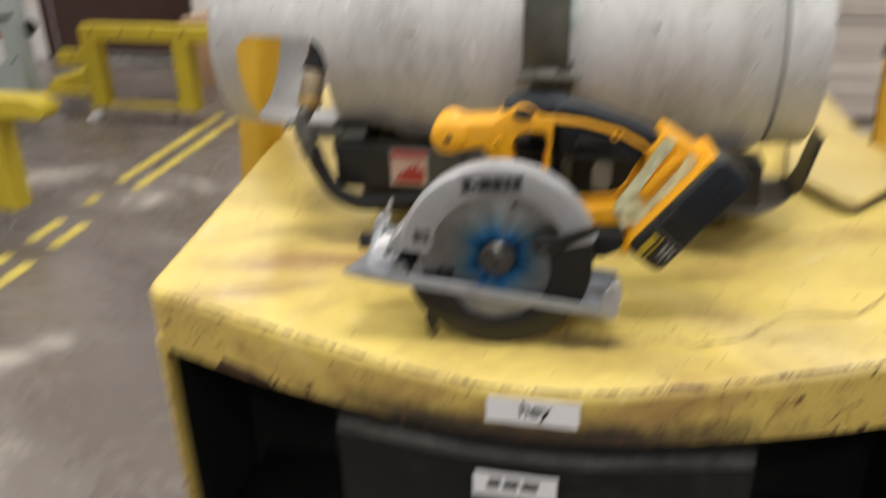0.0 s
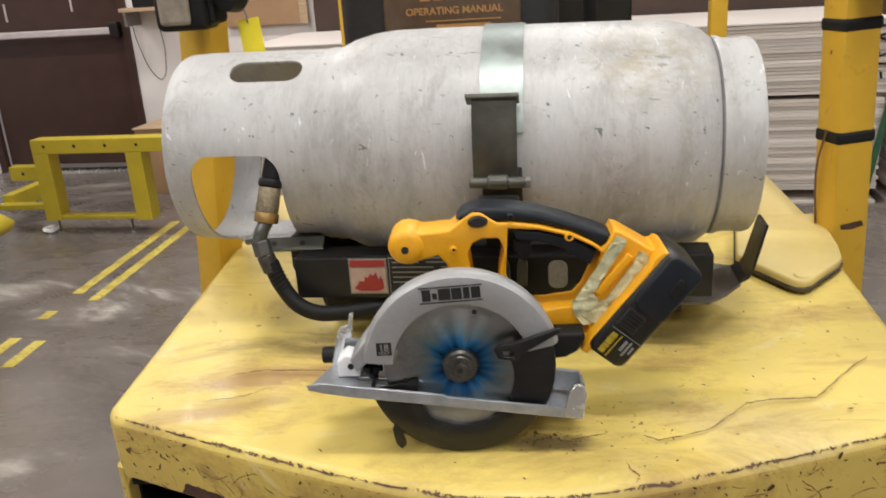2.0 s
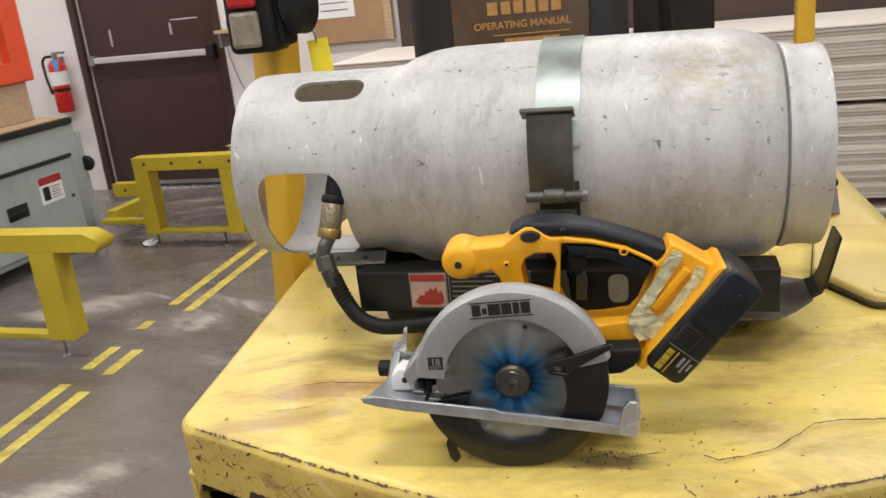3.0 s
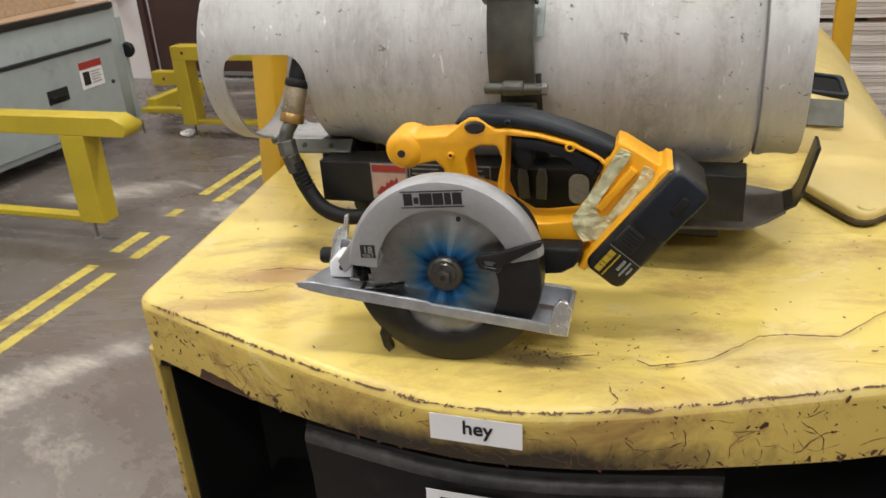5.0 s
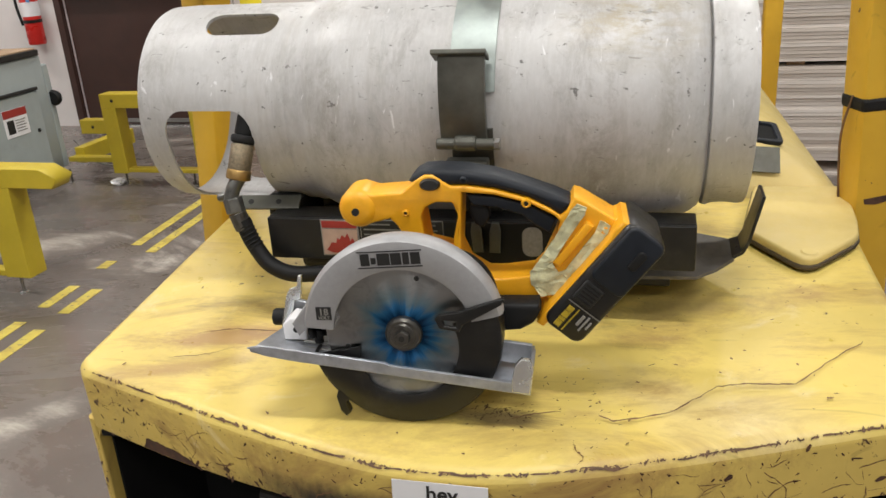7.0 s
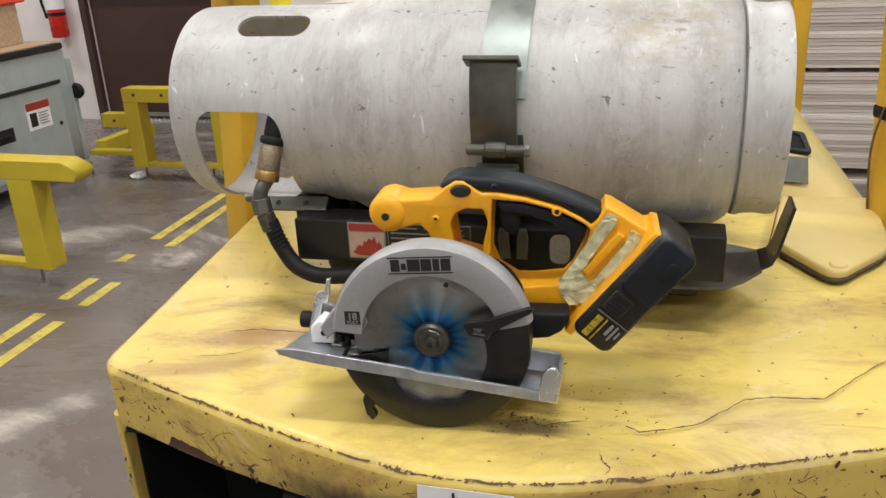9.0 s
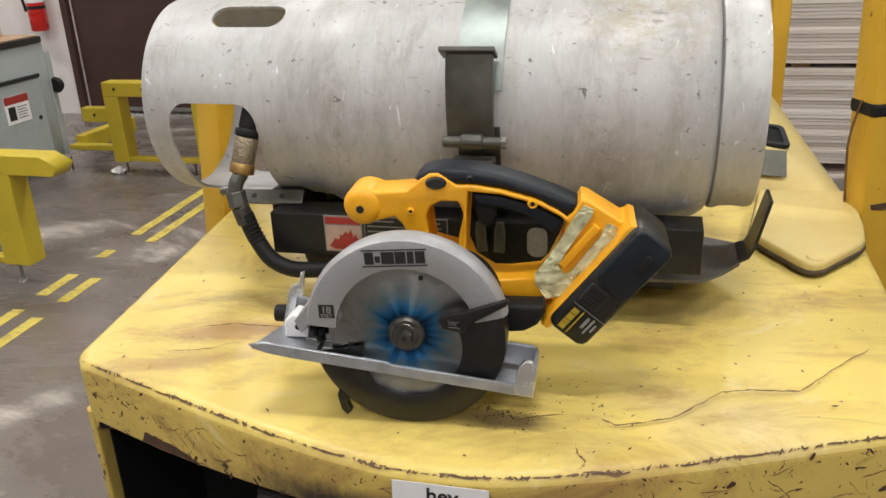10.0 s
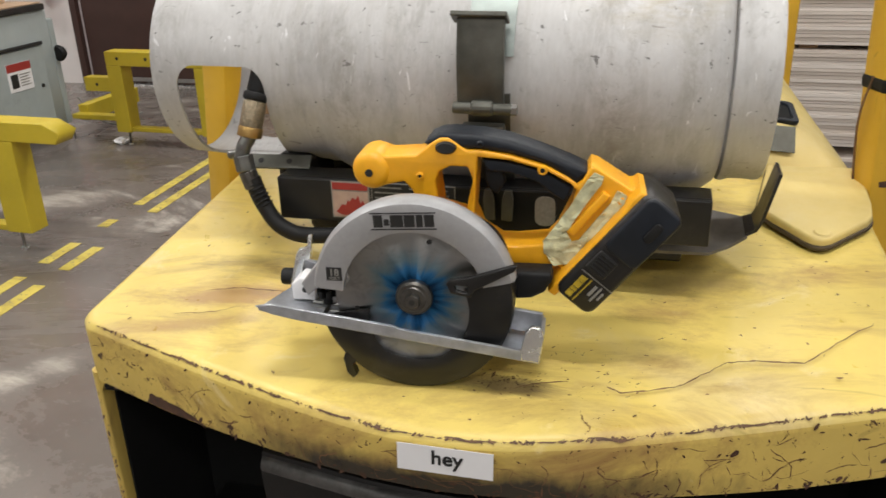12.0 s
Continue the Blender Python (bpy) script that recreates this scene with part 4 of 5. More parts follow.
part("side_hose", tube([(0.20, 1.3, 1.0), (0.21, 1.25, 1.2), (0.20, 1.22, 1.45), (0.2, 1.2, 1.7)], 0.017, 12), M_RUBBER, lift)

# ---- propane tank ----
tank = thing("propane_tank", pose(0, 0.3754, 1.1619, 0, 0.8, 3.4), "oxidised aluminium propane tank strapped across the deck", "gas tank")
body_prof = [(-0.229, 0.05), (-0.229, 0.1355), (-0.222, 0.1375), (-0.214, 0.1365), (-0.206, 0.139), (-0.190, 0.1465), (-0.165, 0.1535), (-0.135, 0.1573), (-0.10, 0.158), (-0.02, 0.1585), (0.10, 0.1585), (0.205, 0.158), (0.232, 0.1562), (0.256, 0.1515), (0.274, 0.144), (0.284, 0.1365), (0.287, 0.130), (0.287, 0.05)]
part("body", lathe(body_prof, 96), M_TANK, tank, "", 45)
foot_prof = [(0.288, 0.126), (0.290, 0.1335), (0.296, 0.1345), (0.303, 0.1315), (0.320, 0.1305), (0.335, 0.132), (0.3405, 0.1305), (0.3405, 0.1265), (0.30, 0.126)]
part("foot_ring", lathe(foot_prof, 96, closed=True), M_TANK, tank, "", 45)
collar_prof = [(-0.228, 0.1355), (-0.40, 0.1355), (-0.430, 0.134), (-0.436, 0.1315), (-0.434, 0.128), (-0.428, 0.130), (-0.40, 0.1315), (-0.228, 0.1315)]


def window(x0, x1, angle, half, r):
    """A rounded prism that points out of the collar at an angle."""
    return moved(flat(rrect(x0, x1, -half, half, r, 8), -0.3, -0.02), pose(0, 0, 0, -angle, 0, 0))


collar = cut(lathe(collar_prof, 96, closed=True), [window(-0.400, -0.277, -34, 0.088, 0.026), window(-0.352, -0.252, 60, 0.022, 0.02), window(-0.392, -0.262, 214, 0.083, 0.035)])
part("valve_collar", collar, M_TANK, tank, "aluminium valve collar with hand windows", 45)
strap = lathe([(-0.010, 0.1588), (-0.010, 0.1612), (0.044, 0.1612), (0.044, 0.1588)], 60, start=15, sweep=250, closed=True)
part("strap", strap, M_GALV, tank, "galvanised hold-down strap", 45)
low = lathe([(-0.008, 0.1588), (-0.008, 0.1625), (0.042, 0.1625), (0.042, 0.1588)], 24, start=-80, sweep=80, closed=True)
part("lower_strap", low, M_LATCH, tank, "dull lower strap", 45)
lever = bmesh.new()
rows = []
for i in range(13):
    f = i / 12
    a, r = radians(-5 + 32 * f), 0.176 + 0.020 * f
    rows.append([lever.verts.new((x, -(r + dr) * math.cos(a), (r + dr) * math.sin(a))) for x, dr in ((-0.017, -0.008), (-0.017, 0.0), (-0.016, 0.001), (0.0, 0.0012), (0.02, 0.0012), (0.036, 0.001), (0.037, 0.0), (0.037, -0.008))])
for a, b in zip(rows, rows[1:]):
    for j in range(7):
        lever.faces.new((a[j], a[j + 1], b[j + 1], b[j]))
lt = part("latch_lever", lever, M_LATCH, tank, "dull steel over-centre latch", 45)
part("lever_lip", moved(box(-0.024, 0.040, -0.205, -0.178, -0.003, 0.003, 0.0015), pose(0, 0, 0, -27, 0, 0)), M_LATCH, lt)
part("hinge_pin", join(rod((-0.022, -0.180, -0.014), (0.048, -0.180, -0.014), 0.0068, 16, bev=0.002), rod((0.0, -0.181, -0.013), (0.026, -0.181, -0.013), 0.0092, 16, bev=0.003)), M_LATCH, lt)
part("hinge_nut", rod((0.046, -0.180, -0.014), (0.053, -0.180, -0.014), 0.0070, 6), M_STEEL, lt)
part("hinge_leaf", moved(box(-0.013, 0.038, -0.182, -0.166, -0.06, -0.016, 0.003), pose(0, 0, 0, 6, 0, 0)), M_LATCH, lt)

# ---- tank cradle on the deck ----
cradle = thing("tank_cradle", pose(0, 0.228, 0.93, 0, 0, 2), "black steel tank cradle bolted to the deck", "bracket")
part("front_plate", box(-0.262, 0.287, 0.0, 0.006, 0.052, 0.11, 0.002), M_BLACK, cradle)
part("front_flange", box(-0.262, 0.287, 0.006, 0.05, 0.104, 0.11, 0.002), M_BLACK, cradle)
part("base_pan", box(-0.25, 0.26, 0.07, 0.30, 0.0, 0.012, 0.003), M_BLACK, cradle)
part("riser", box(-0.25, 0.19, 0.06, 0.27, 0.012, 0.074, 0.01), M_SOOT, cradle)
part("clamp_block", box(-0.285, -0.235, 0.05, 0.14, 0.07, 0.125, 0.008), M_SOOT, cradle)
part("clamp_block", box(-0.262, -0.215, 0.16, 0.27, 0.06, 0.12, 0.008), M_SOOT, cradle)
strip = part("side_strip", moved(box(-0.075, 0.02, -0.011, 0.011, -0.002, 0.002, 0.001), pose(-0.25, 0.04, 0.118, 40, 0, 4)), M_LATCH, cradle, "dull grey locating strip")
for x in (-0.05, -0.01):
    part("strip_hole", moved(rod((x, 0, 0.0018), (x, 0, 0.0026), 0.004, 10), pose(-0.25, 0.04, 0.118, 40, 0, 4)), M_INK, strip)


def end_strip(rows):
    """A bent steel strip, swept through (x, near edge, far edge, height)."""
    bm = bmesh.new()
    rings = []
    for k, (x, ya, yb, z) in enumerate(rows):
        p, q = rows[max(0, k - 1)], rows[min(len(rows) - 1, k + 1)]
        t = Vector((q[0] - p[0], 0, q[3] - p[3])).normalized() * 0.004
        rings.append([bm.verts.new(v) for v in ((x, ya, z), (x, yb, z), (x + t.z, yb, z - t.x), (x + t.z, ya, z - t.x))])
    for a, b in zip(rings, rings[1:]):
        for i in range(4):
            bm.faces.new((a[i], a[(i + 1) % 4], b[(i + 1) % 4], b[i]))
    bm.faces.new(rings[0])
    bm.faces.new(rings[-1][::-1])
    return bm


part("tray_plate", end_strip([(0.18, 0.03, 0.20, 0.030), (0.29, 0.035, 0.195, 0.031), (0.315, 0.060, 0.180, 0.032), (0.338, 0.088, 0.158, 0.036)]), plain("scuffed_tray_steel", (0.15, 0.14, 0.13), 0.5, 0.3, 0.35, 22, 0.3, (0.06, 0.055, 0.05), 0.4, (3, 1, 1)), cradle, "scuffed grey tray plate", 30)
part("end_arm", end_strip([(0.336, 0.090, 0.156, 0.0375), (0.347, 0.092, 0.152, 0.043), (0.353, 0.092, 0.150, 0.056), (0.360, 0.092, 0.148, 0.085), (0.368, 0.094, 0.146, 0.117)]), M_BLACK, cradle, "upturned black end stop", 30)
for x, lean in ((0.024, -4), (0.047, 3)):
    part("strap_link", moved(flat([(-0.0065, -0.02), (-0.007, 0.008), (-0.004, 0.020), (0.004, 0.020), (0.007, 0.008), (0.0065, -0.02)], -0.006, 0.0, (), 0.0015), pose(x, -0.003, 0.092, 0, lean, 0)), M_LATCH, cradle, "worn grey strap link", 40)
part("oval_label", flat(rrect(0.080, 0.105, 0.066, 0.104, 0.010), -0.0012, 0.0006), M_DIMINK, cradle, "pale oval maker plate")
part("rear_plate", box(-0.262, 0.287, 0.29, 0.296, 0.03, 0.11, 0.002), M_BLACK, cradle)
lab = part("warning_label", box(-0.186, -0.134, -0.0012, 0.0, 0.059, 0.109), M_DIMINK, cradle, "white warning label with a red flame panel")
part("pink_panel", box(-0.184, -0.136, -0.0022, -0.0012, 0.061, 0.096), M_PINK, lab)
part("red_strip", box(-0.184, -0.136, -0.0022, -0.0012, 0.098, 0.107), M_RED, lab)
part("flame", flat([(-0.180, 0.068), (-0.172, 0.064), (-0.146, 0.064), (-0.139, 0.068), (-0.140, 0.079), (-0.143, 0.085), (-0.146, 0.080), (-0.149, 0.091), (-0.153, 0.085), (-0.157, 0.088), (-0.161, 0.082), (-0.164, 0.084), (-0.166, 0.077), (-0.172, 0.078), (-0.176, 0.072)], -0.0034, -0.0022), M_RED, lab)
tp = part("text_plate", box(-0.131, -0.020, -0.0012, 0.0, 0.060, 0.110), M_DIMINK, cradle, "black plate with a pale border and print")
part("black_field", box(-0.1298, -0.0212, -0.0018, -0.0012, 0.0612, 0.1088), M_INK, tp)
for k, (x0, x1, z) in enumerate(((-0.126, -0.09, 0.104), (-0.08, -0.03, 0.104), (-0.126, -0.07, 0.097), (-0.06, -0.028, 0.097), (-0.126, -0.075, 0.090), (-0.068, -0.03, 0.090), (-0.126, -0.08, 0.083), (-0.126, -0.075, 0.076), (-0.07, -0.028, 0.076))):
    part("print_bar", box(x0, x1, -0.0024, -0.0018, z - 0.0009, z + 0.0009), M_STEEL, tp)

# ---- gas hose and couplings ----
hose = thing("gas_hose", pose(-0.295, 0.2, 1.06), "black gas hose with a brass quick coupling", "hose")
part("hose", tube([(0.008, 0.0, -0.018), (0.020, 0.0, -0.052), (0.050, -0.003, -0.084), (0.10, 0.01, -0.094), (0.20, 0.06, -0.088)], 0.0108, 16, 10), M_RUBBER, hose, "black rubber hose", 60)
for k in range(6):
    part("hose_rib", moved(lathe([(-0.0012, 0.0106), (0.0, 0.0118), (0.0012, 0.0106)], 20), Matrix.Translation((0.010 + 0.0024 * k, 0, -0.026 - 0.0055 * k)) @ Matrix.Rotation(radians(68 - 1.5 * k), 4, "Y")), M_RUBBER, hose)
M_FITTING = plain("tarnished_fitting", (0.16, 0.16, 0.15), 0.35, 0.75, 0.3, 60, 0.2)
part("hex_nut", rod((0.001, 0, -0.008), (-0.003, 0.002, 0.012), 0.0130, 6, bev=0.0015), M_FITTING, hose, "dull steel hex nut")
part("crimp", rod((0.009, 0, -0.030), (0.002, 0, -0.008), 0.0118, 14, bev=0.001), M_ARBOR, hose)
part("elbow", tube([(-0.004, 0, 0.008), (-0.001, 0.003, 0.022), (0.006, 0.010, 0.036)], 0.0095, 12), M_FITTING, hose, "", 60)
part("elbow_stub", rod((-0.002, 0.002, 0.016), (-0.024, 0.006, 0.010), 0.006, 12, bev=0.001), M_FITTING, hose)
part("sleeve", rod((0.006, 0.012, 0.042), (0.0105, 0.026, 0.078), 0.0148, 24, bev=0.003), M_KNURL, hose, "knurled coupling sleeve", 40)
part("brass_ring", rod((0.005, 0.010, 0.034), (0.007, 0.014, 0.047), 0.0160, 24, bev=0.002), M_BRASS, hose, "bright brass ring", 40)
part("coupling_neck", rod((0.0105, 0.026, 0.078), (0.012, 0.030, 0.088), 0.0165, 20, bev=0.003), M_RUBBER, hose, "", 40)
part("coupling", rod((0.012, 0.030, 0.086), (0.02, 0.055, 0.14), 0.0140, 20, bev=0.004), M_RUBBER, hose, "", 40)

# ---- circular saw ----
saw = thing("circular_saw", pose(0, 0, 1.0, 0, 0, 7.5), "yellow cordless circular saw resting on its guard and battery", "power saw")
part("blade", lathe([(-0.001, 0.006), (-0.001, 0.0825), (0.001, 0.0825), (0.001, 0.006)], 96, "Y", closed=True), M_BLADE, saw, "steel blade with a blue coated centre", 40)
for a in (74, 195, 311):
    x, z = 0.0630 * math.cos(radians(a)), 0.0630 * math.sin(radians(a))
    part("blade_hole", rod((x, -0.0016, z), (x, 0.0, z), 0.0027, 12), M_INK, saw)
fl = part("arbor_flange", lathe([(-0.010, 0.0), (-0.010, 0.0125), (-0.0085, 0.0135), (-0.0085, 0.0165), (-0.006, 0.0188), (-0.001, 0.0195), (0.0, 0.0195)], 40, "Y"), M_ARBOR, saw, "dull dark arbor flange", 30)
part("arbor_bolt", rod((0, -0.010, 0), (0, -0.0155, 0), 0.0085, 6, bev=0.001), M_ARBOR, fl)
part("bolt_socket", rod((0, -0.0155, 0), (0, -0.0158, 0), 0.0035, 6), M_INK, fl)
gprof = [(-0.012, 0.0725), (-0.0128, 0.0745), (-0.0128, 0.096), (-0.0115, 0.1015), (-0.007, 0.1045), (0.0, 0.1055), (0.014, 0.1035), (0.034, 0.094), (0.034, 0.089), (-0.002, 0.099), (-0.006, 0.0725)]
guard = part("upper_guard", moved(lathe(gprof, 64, "Y", 13, 162, True), Matrix.Translation((0.001, 0, 0.002))), M_GUARD, saw, "grey cast blade guard", 35)
part("guard_foot", flat([(-0.101, 0.032), (-0.072, 0.030), (-0.066, 0.018), (-0.072, 0.006), (-0.098, 0.008), (-0.112, -0.004), (-0.118, 0.010)], -0.004, 0.04, (), 0.002), M_GUARD, guard)
# maker's mark as plain blocks between two rules
mark = Matrix.Translation((-0.004, -0.0131, 0.0865)) @ Matrix.Rotation(radians(-2.5), 4, "Y")
for x0, x1, h in ((-0.031, -0.022, 0.0062), (-0.0205, -0.0155, 0.0045), (-0.0142, -0.0015, 0.0062), (-0.0005, 0.010, 0.0062), (0.0115, 0.018, 0.0062), (0.0195, 0.029, 0.0062)):
    part("mark_block", box(x0, x1, -0.0004, 0.0006, -h, h if h > 0.005 else 0.002, m=mark), M_INK, guard)
for z in (-0.0085, 0.0082):
    part("mark_rule", box(-0.034, 0.031, -0.0004, 0.0006, z - 0.0005, z + 0.0005, m=mark), M_INK, guard)
plate = part("volt_plate", box(-0.008, 0.008, -0.0004, 0.0008, -0.0072, 0.0072, m=Matrix.Translation((-0.079, -0.0131, 0.027))), M_INK, guard)
part("volt_number", moved(words("18", 0.0105, 0.0002), pose(-0.079, -0.0138, 0.0285, 90, 0, 0)), M_DIMINK, plate)
part("volt_word", moved(words("VOLT", 0.0048, 0.0002), pose(-0.079, -0.0138, 0.0222, 90, 0, 0)), M_DIMINK, plate)


def lower_guard():
    """A spiral plate that swings over the blade, with a rolled rim."""
    bm = bmesh.new()
    rows = []
    for i in range(61):
        a = 18 - 186 * i / 60
        inner = 0.054 + 0.013 * min(1.0, max(0.0, (10 - a) / 75)) - 0.02 * max(0.0, (-120 - a) / 48)
        c, s = math.cos(radians(a)), math.sin(radians(a))
        sec = [(-0.0052, inner), (-0.0062, inner + 0.002), (-0.0062, 0.0965), (-0.0035, 0.1005), (0.002, 0.1015), (0.026, 0.1015), (0.026, 0.099), (-0.002, 0.0975), (-0.0045, inner)]
        rows.append([bm.verts.new((r * c, w, r * s - 0.004)) for w, r in sec])
    for p, q in zip(rows, rows[1:]):
        for j in range(9):
            bm.faces.new((p[j], p[(j + 1) % 9], q[(j + 1) % 9], q[j]))
    bm.faces.new(rows[0])
    bm.faces.new(rows[-1][::-1])
    return bm


lg = part("lower_guard", lower_guard(), M_BLACK, saw, "black swinging lower guard", 35)
part("guard_hook", flat([(-0.064, -0.055), (-0.074, -0.060), (-0.079, -0.075), (-0.076, -0.092), (-0.070, -0.099), (-0.065, -0.094), (-0.069, -0.082), (-0.060, -0.074)], -0.006, 0.004, (), 0.0015), M_BLACK, lg)
lev = part("guard_lever", flat([(0.106, 0.047), (0.100, 0.046), (0.062, 0.033), (0.040, 0.029), (0.036, 0.024), (0.040, 0.014), (0.060, 0.010), (0.064, 0.018), (0.103, 0.040)], -0.020, -0.0145, ([(0.044, 0.023), (0.046, 0.017), (0.057, 0.015), (0.057, 0.022)],), 0.0015), M_BLACK, saw, "black guard lever", 40)
# shoe: plate, front lip, upturned rear corner
shoe_m = pose(0, 0, -0.034, 0, 8.2, 0)
shoe = part("shoe", moved(flat([(-0.166, 0.010), (-0.150, 0.013), (0.131, 0.013), (0.131, -0.085), (-0.12, -0.085), (-0.148, -0.05)], -0.0015, 0.0015), shoe_m @ pose(0, 0, -0.008, 90, 0, 0)), M_SHOE, saw, "stamped metal shoe")
part("front_lip", moved(flat([(-0.168, -0.003), (-0.152, 0.0025), (-0.02, 0.003), (-0.016, 0.001), (0.131, 0.0015), (0.131, -0.0105), (-0.12, -0.0105), (-0.150, -0.009)], -0.0155, -0.0115, (), 0.001), shoe_m), M_SHOE, shoe)
part("rear_tab", moved(flat([(0.110, 0.0), (0.112, 0.022), (0.117, 0.030), (0.126, 0.030), (0.131, 0.020), (0.131, -0.010), (0.112, -0.010)], -0.0157, -0.010, (), 0.0015), shoe_m), M_BRIGHT, shoe)
part("rear_flange", moved(box(0.127, 0.131, -0.010, 0.030, 0.0, 0.020, 0.001), shoe_m), M_SHOE, shoe)
part("rear_web", moved(box(0.085, 0.127, 0.028, 0.033, 0.0, 0.024, 0.001), shoe_m), M_SHOE, shoe)
# bevel bracket and its hardware
strut = part("bevel_bracket", flat([(-0.119, 0.044), (-0.123, 0.043), (-0.126, 0.030), (-0.135, 0.027), (-0.139, 0.020), (-0.155, -0.040), (-0.144, -0.044), (-0.130, 0.015), (-0.123, 0.016)], 0.045, 0.051, (), 0.001), M_BRIGHT, saw, "bright zinc bevel bracket", 40)
part("bracket_web", flat([(-0.132, 0.012), (-0.115, 0.008), (-0.092, -0.032), (-0.148, -0.040)], 0.052, 0.058, (), 0.001), M_SHOE, strut)
piv = part("pivot_block", flat([(-0.137, -0.020), (-0.137, -0.002), (-0.128, 0.006), (-0.116, 0.004), (-0.110, -0.006), (-0.112, -0.020)], 0.018, 0.045, (), 0.002), M_PAPER, strut, "white plastic pivot block", 40)
part("pivot_pin", rod((-0.122, 0.0165, -0.007), (-0.122, 0.02, -0.007), 0.0035, 12), M_INK, piv)
part("side_knob", rod((-0.160, 0.055, -0.010), (-0.143, 0.055, -0.010), 0.0095, 14, bev=0.002), M_RUBBER, strut, "", 40)
wing = part("wing_nut", rod((-0.097, 0.015, -0.020), (-0.097, 0.015, -0.008), 0.005, 12), M_RUBBER, saw)
for a in (0, 60, 120):
    part("wing", box(-0.011, 0.011, -0.003, 0.003, -0.006, 0.004, 0.0015, m=Matrix.Translation((-0.097, 0.015, -0.006)) @ Matrix.Rotation(radians(a), 4, "Z")), M_RUBBER, wing)
part("depth_rod", rod((-0.115, 0.012, -0.026), (-0.070, 0.012, -0.031), 0.0022, 10), M_STEEL, saw)
part("depth_rod", rod((-0.115, 0.020, -0.022), (-0.072, 0.020, -0.026), 0.0022, 10), M_STEEL, saw)
part("brass_stop", box(-0.100, -0.075, 0.006, 0.012, 0.000, 0.010, 0.002), M_BRASS, saw)
part("motor_case", moved(lathe([(0.044, 0.0), (0.044, 0.052), (0.05, 0.056), (0.068, 0.056), (0.073, 0.05), (0.073, 0.0)], 40, "Y"), pose(0.035, 0, 0.012)), M_RUBBER, saw, "black motor case behind the guard", 35)
part("motor_vent", flat([(0.090, 0.010), (0.136, 0.010), (0.138, 0.002), (0.130, -0.012), (0.116, -0.020), (0.090, -0.022)], 0.045, 0.075, (), 0.005), M_RUBBER, saw, "", 40)


def mm(*pts):
    return [(x / 1000, z / 1000) for x, z in pts]


yellow = mm((-72, 110), (-70, 120), (-64, 127), (-56, 129), (-48, 127), (-40, 124), (-8, 126), (0, 132), (8, 139), (18, 145), (27, 145), (35, 140), (41, 135), (46, 132), (62, 132), (92, 127), (127, 117), (150, 105), (159, 98), (165, 103), (173, 118), (180, 116), (214, 94), (222, 96), (226, 90), (206, 58), (150, -4), (142, 6), (95, 6), (60, 30), (20, 55), (-6, 70), (-14, 88), (-22, 97), (-34, 94), (-46, 91), (-60, 92), (-69, 99))
big = mm((57, 125), (90, 122), (127, 112), (153, 98), (160, 90), (153, 70), (140, 42), (130, 31), (98, 27), (80, 27), (60, 40), (52, 60), (55, 100))
small = mm((12, 99), (17, 109), (28, 114.5), (45, 114), (51, 109), (51, 97), (46, 76), (44, 56), (16, 64))
slot = mm((160, 84), (172, 102), (180, 97), (168, 80))
handle = part("handle", flat(yellow, 0.075, 0.122, (big, small, slot), 0.0028), M_TOOL, saw, "orange-yellow plastic handle", 40)
part("rubber_grip", flat(mm((0, 137), (6, 144), (16, 149), (30, 150), (60, 148), (91, 142), (121, 132), (152, 120), (173, 110), (168, 104), (159, 97), (127, 117), (90, 128), (59, 132), (40, 132), (20, 130)), 0.077, 0.120, (), 0.0065), M_GRIP, handle, "charcoal rubber grip", 40)
part("grip_liner", flat(mm((60, 122), (90, 119), (127, 109), (155, 92), (148, 76), (134, 84), (118, 97), (90, 106), (66, 108)), 0.082, 0.115, (), 0.003), M_GRIP, handle, "", 40)
part("trigger", flat(mm((62, 110), (82, 107), (84, 92), (76, 80), (68, 84), (62, 96)), 0.090, 0.108, (), 0.003), M_RUBBER, handle, "", 40)
part("lock_button", moved(lathe([(-0.003, 0.0), (-0.003, 0.007), (0.0, 0.009), (0.004, 0.009)], 20, "Y"), pose(0.024, 0.074, 0.135) @ Matrix.Diagonal((1.25, 1, 0.75, 1))), M_INK, handle, "", 40)
part("nose_hole", rod((-0.058, 0.0690, 0.107), (-0.058, 0.0712, 0.107), 0.0042, 14), M_INK, handle)
for x, z, r in ((-4, 104, 3.4), (124, 113, 4.6), (60, 140, 3.0), (205, 82, 4.2)):
    boss = part("screw_boss", moved(lathe([(-0.003, 0.55 * r / 1000), (-0.0035, 0.7 * r / 1000), (-0.003, r / 1000), (0.0005, 1.25 * r / 1000)], 20, "Y"), pose(x / 1000, 0.0752 if z != 140 else 0.0725, z / 1000)), M_TOOL if z != 140 else M_GRIP, handle, "", 40)
    part("screw_hole", rod((x / 1000, 0.0735, z / 1000), (x / 1000, 0.0752, z / 1000), 0.58 * r / 1000, 14), M_INK, boss)
part("nose_hub", moved(lathe([(-0.0045, 0.0), (-0.0045, 0.011), (-0.003, 0.016), (0.0005, 0.0198), (0.005, 0.0215), (0.04, 0.0215)], 32, "Y"), pose(-0.0565, 0.075, 0.1085)), M_TOOL, handle, "", 40)
part("rear_rib", flat(mm((186, 93), (193, 88), (158, 43), (151, 48)), 0.068, 0.076, (), 0.002), M_TOOL, handle, "", 40)


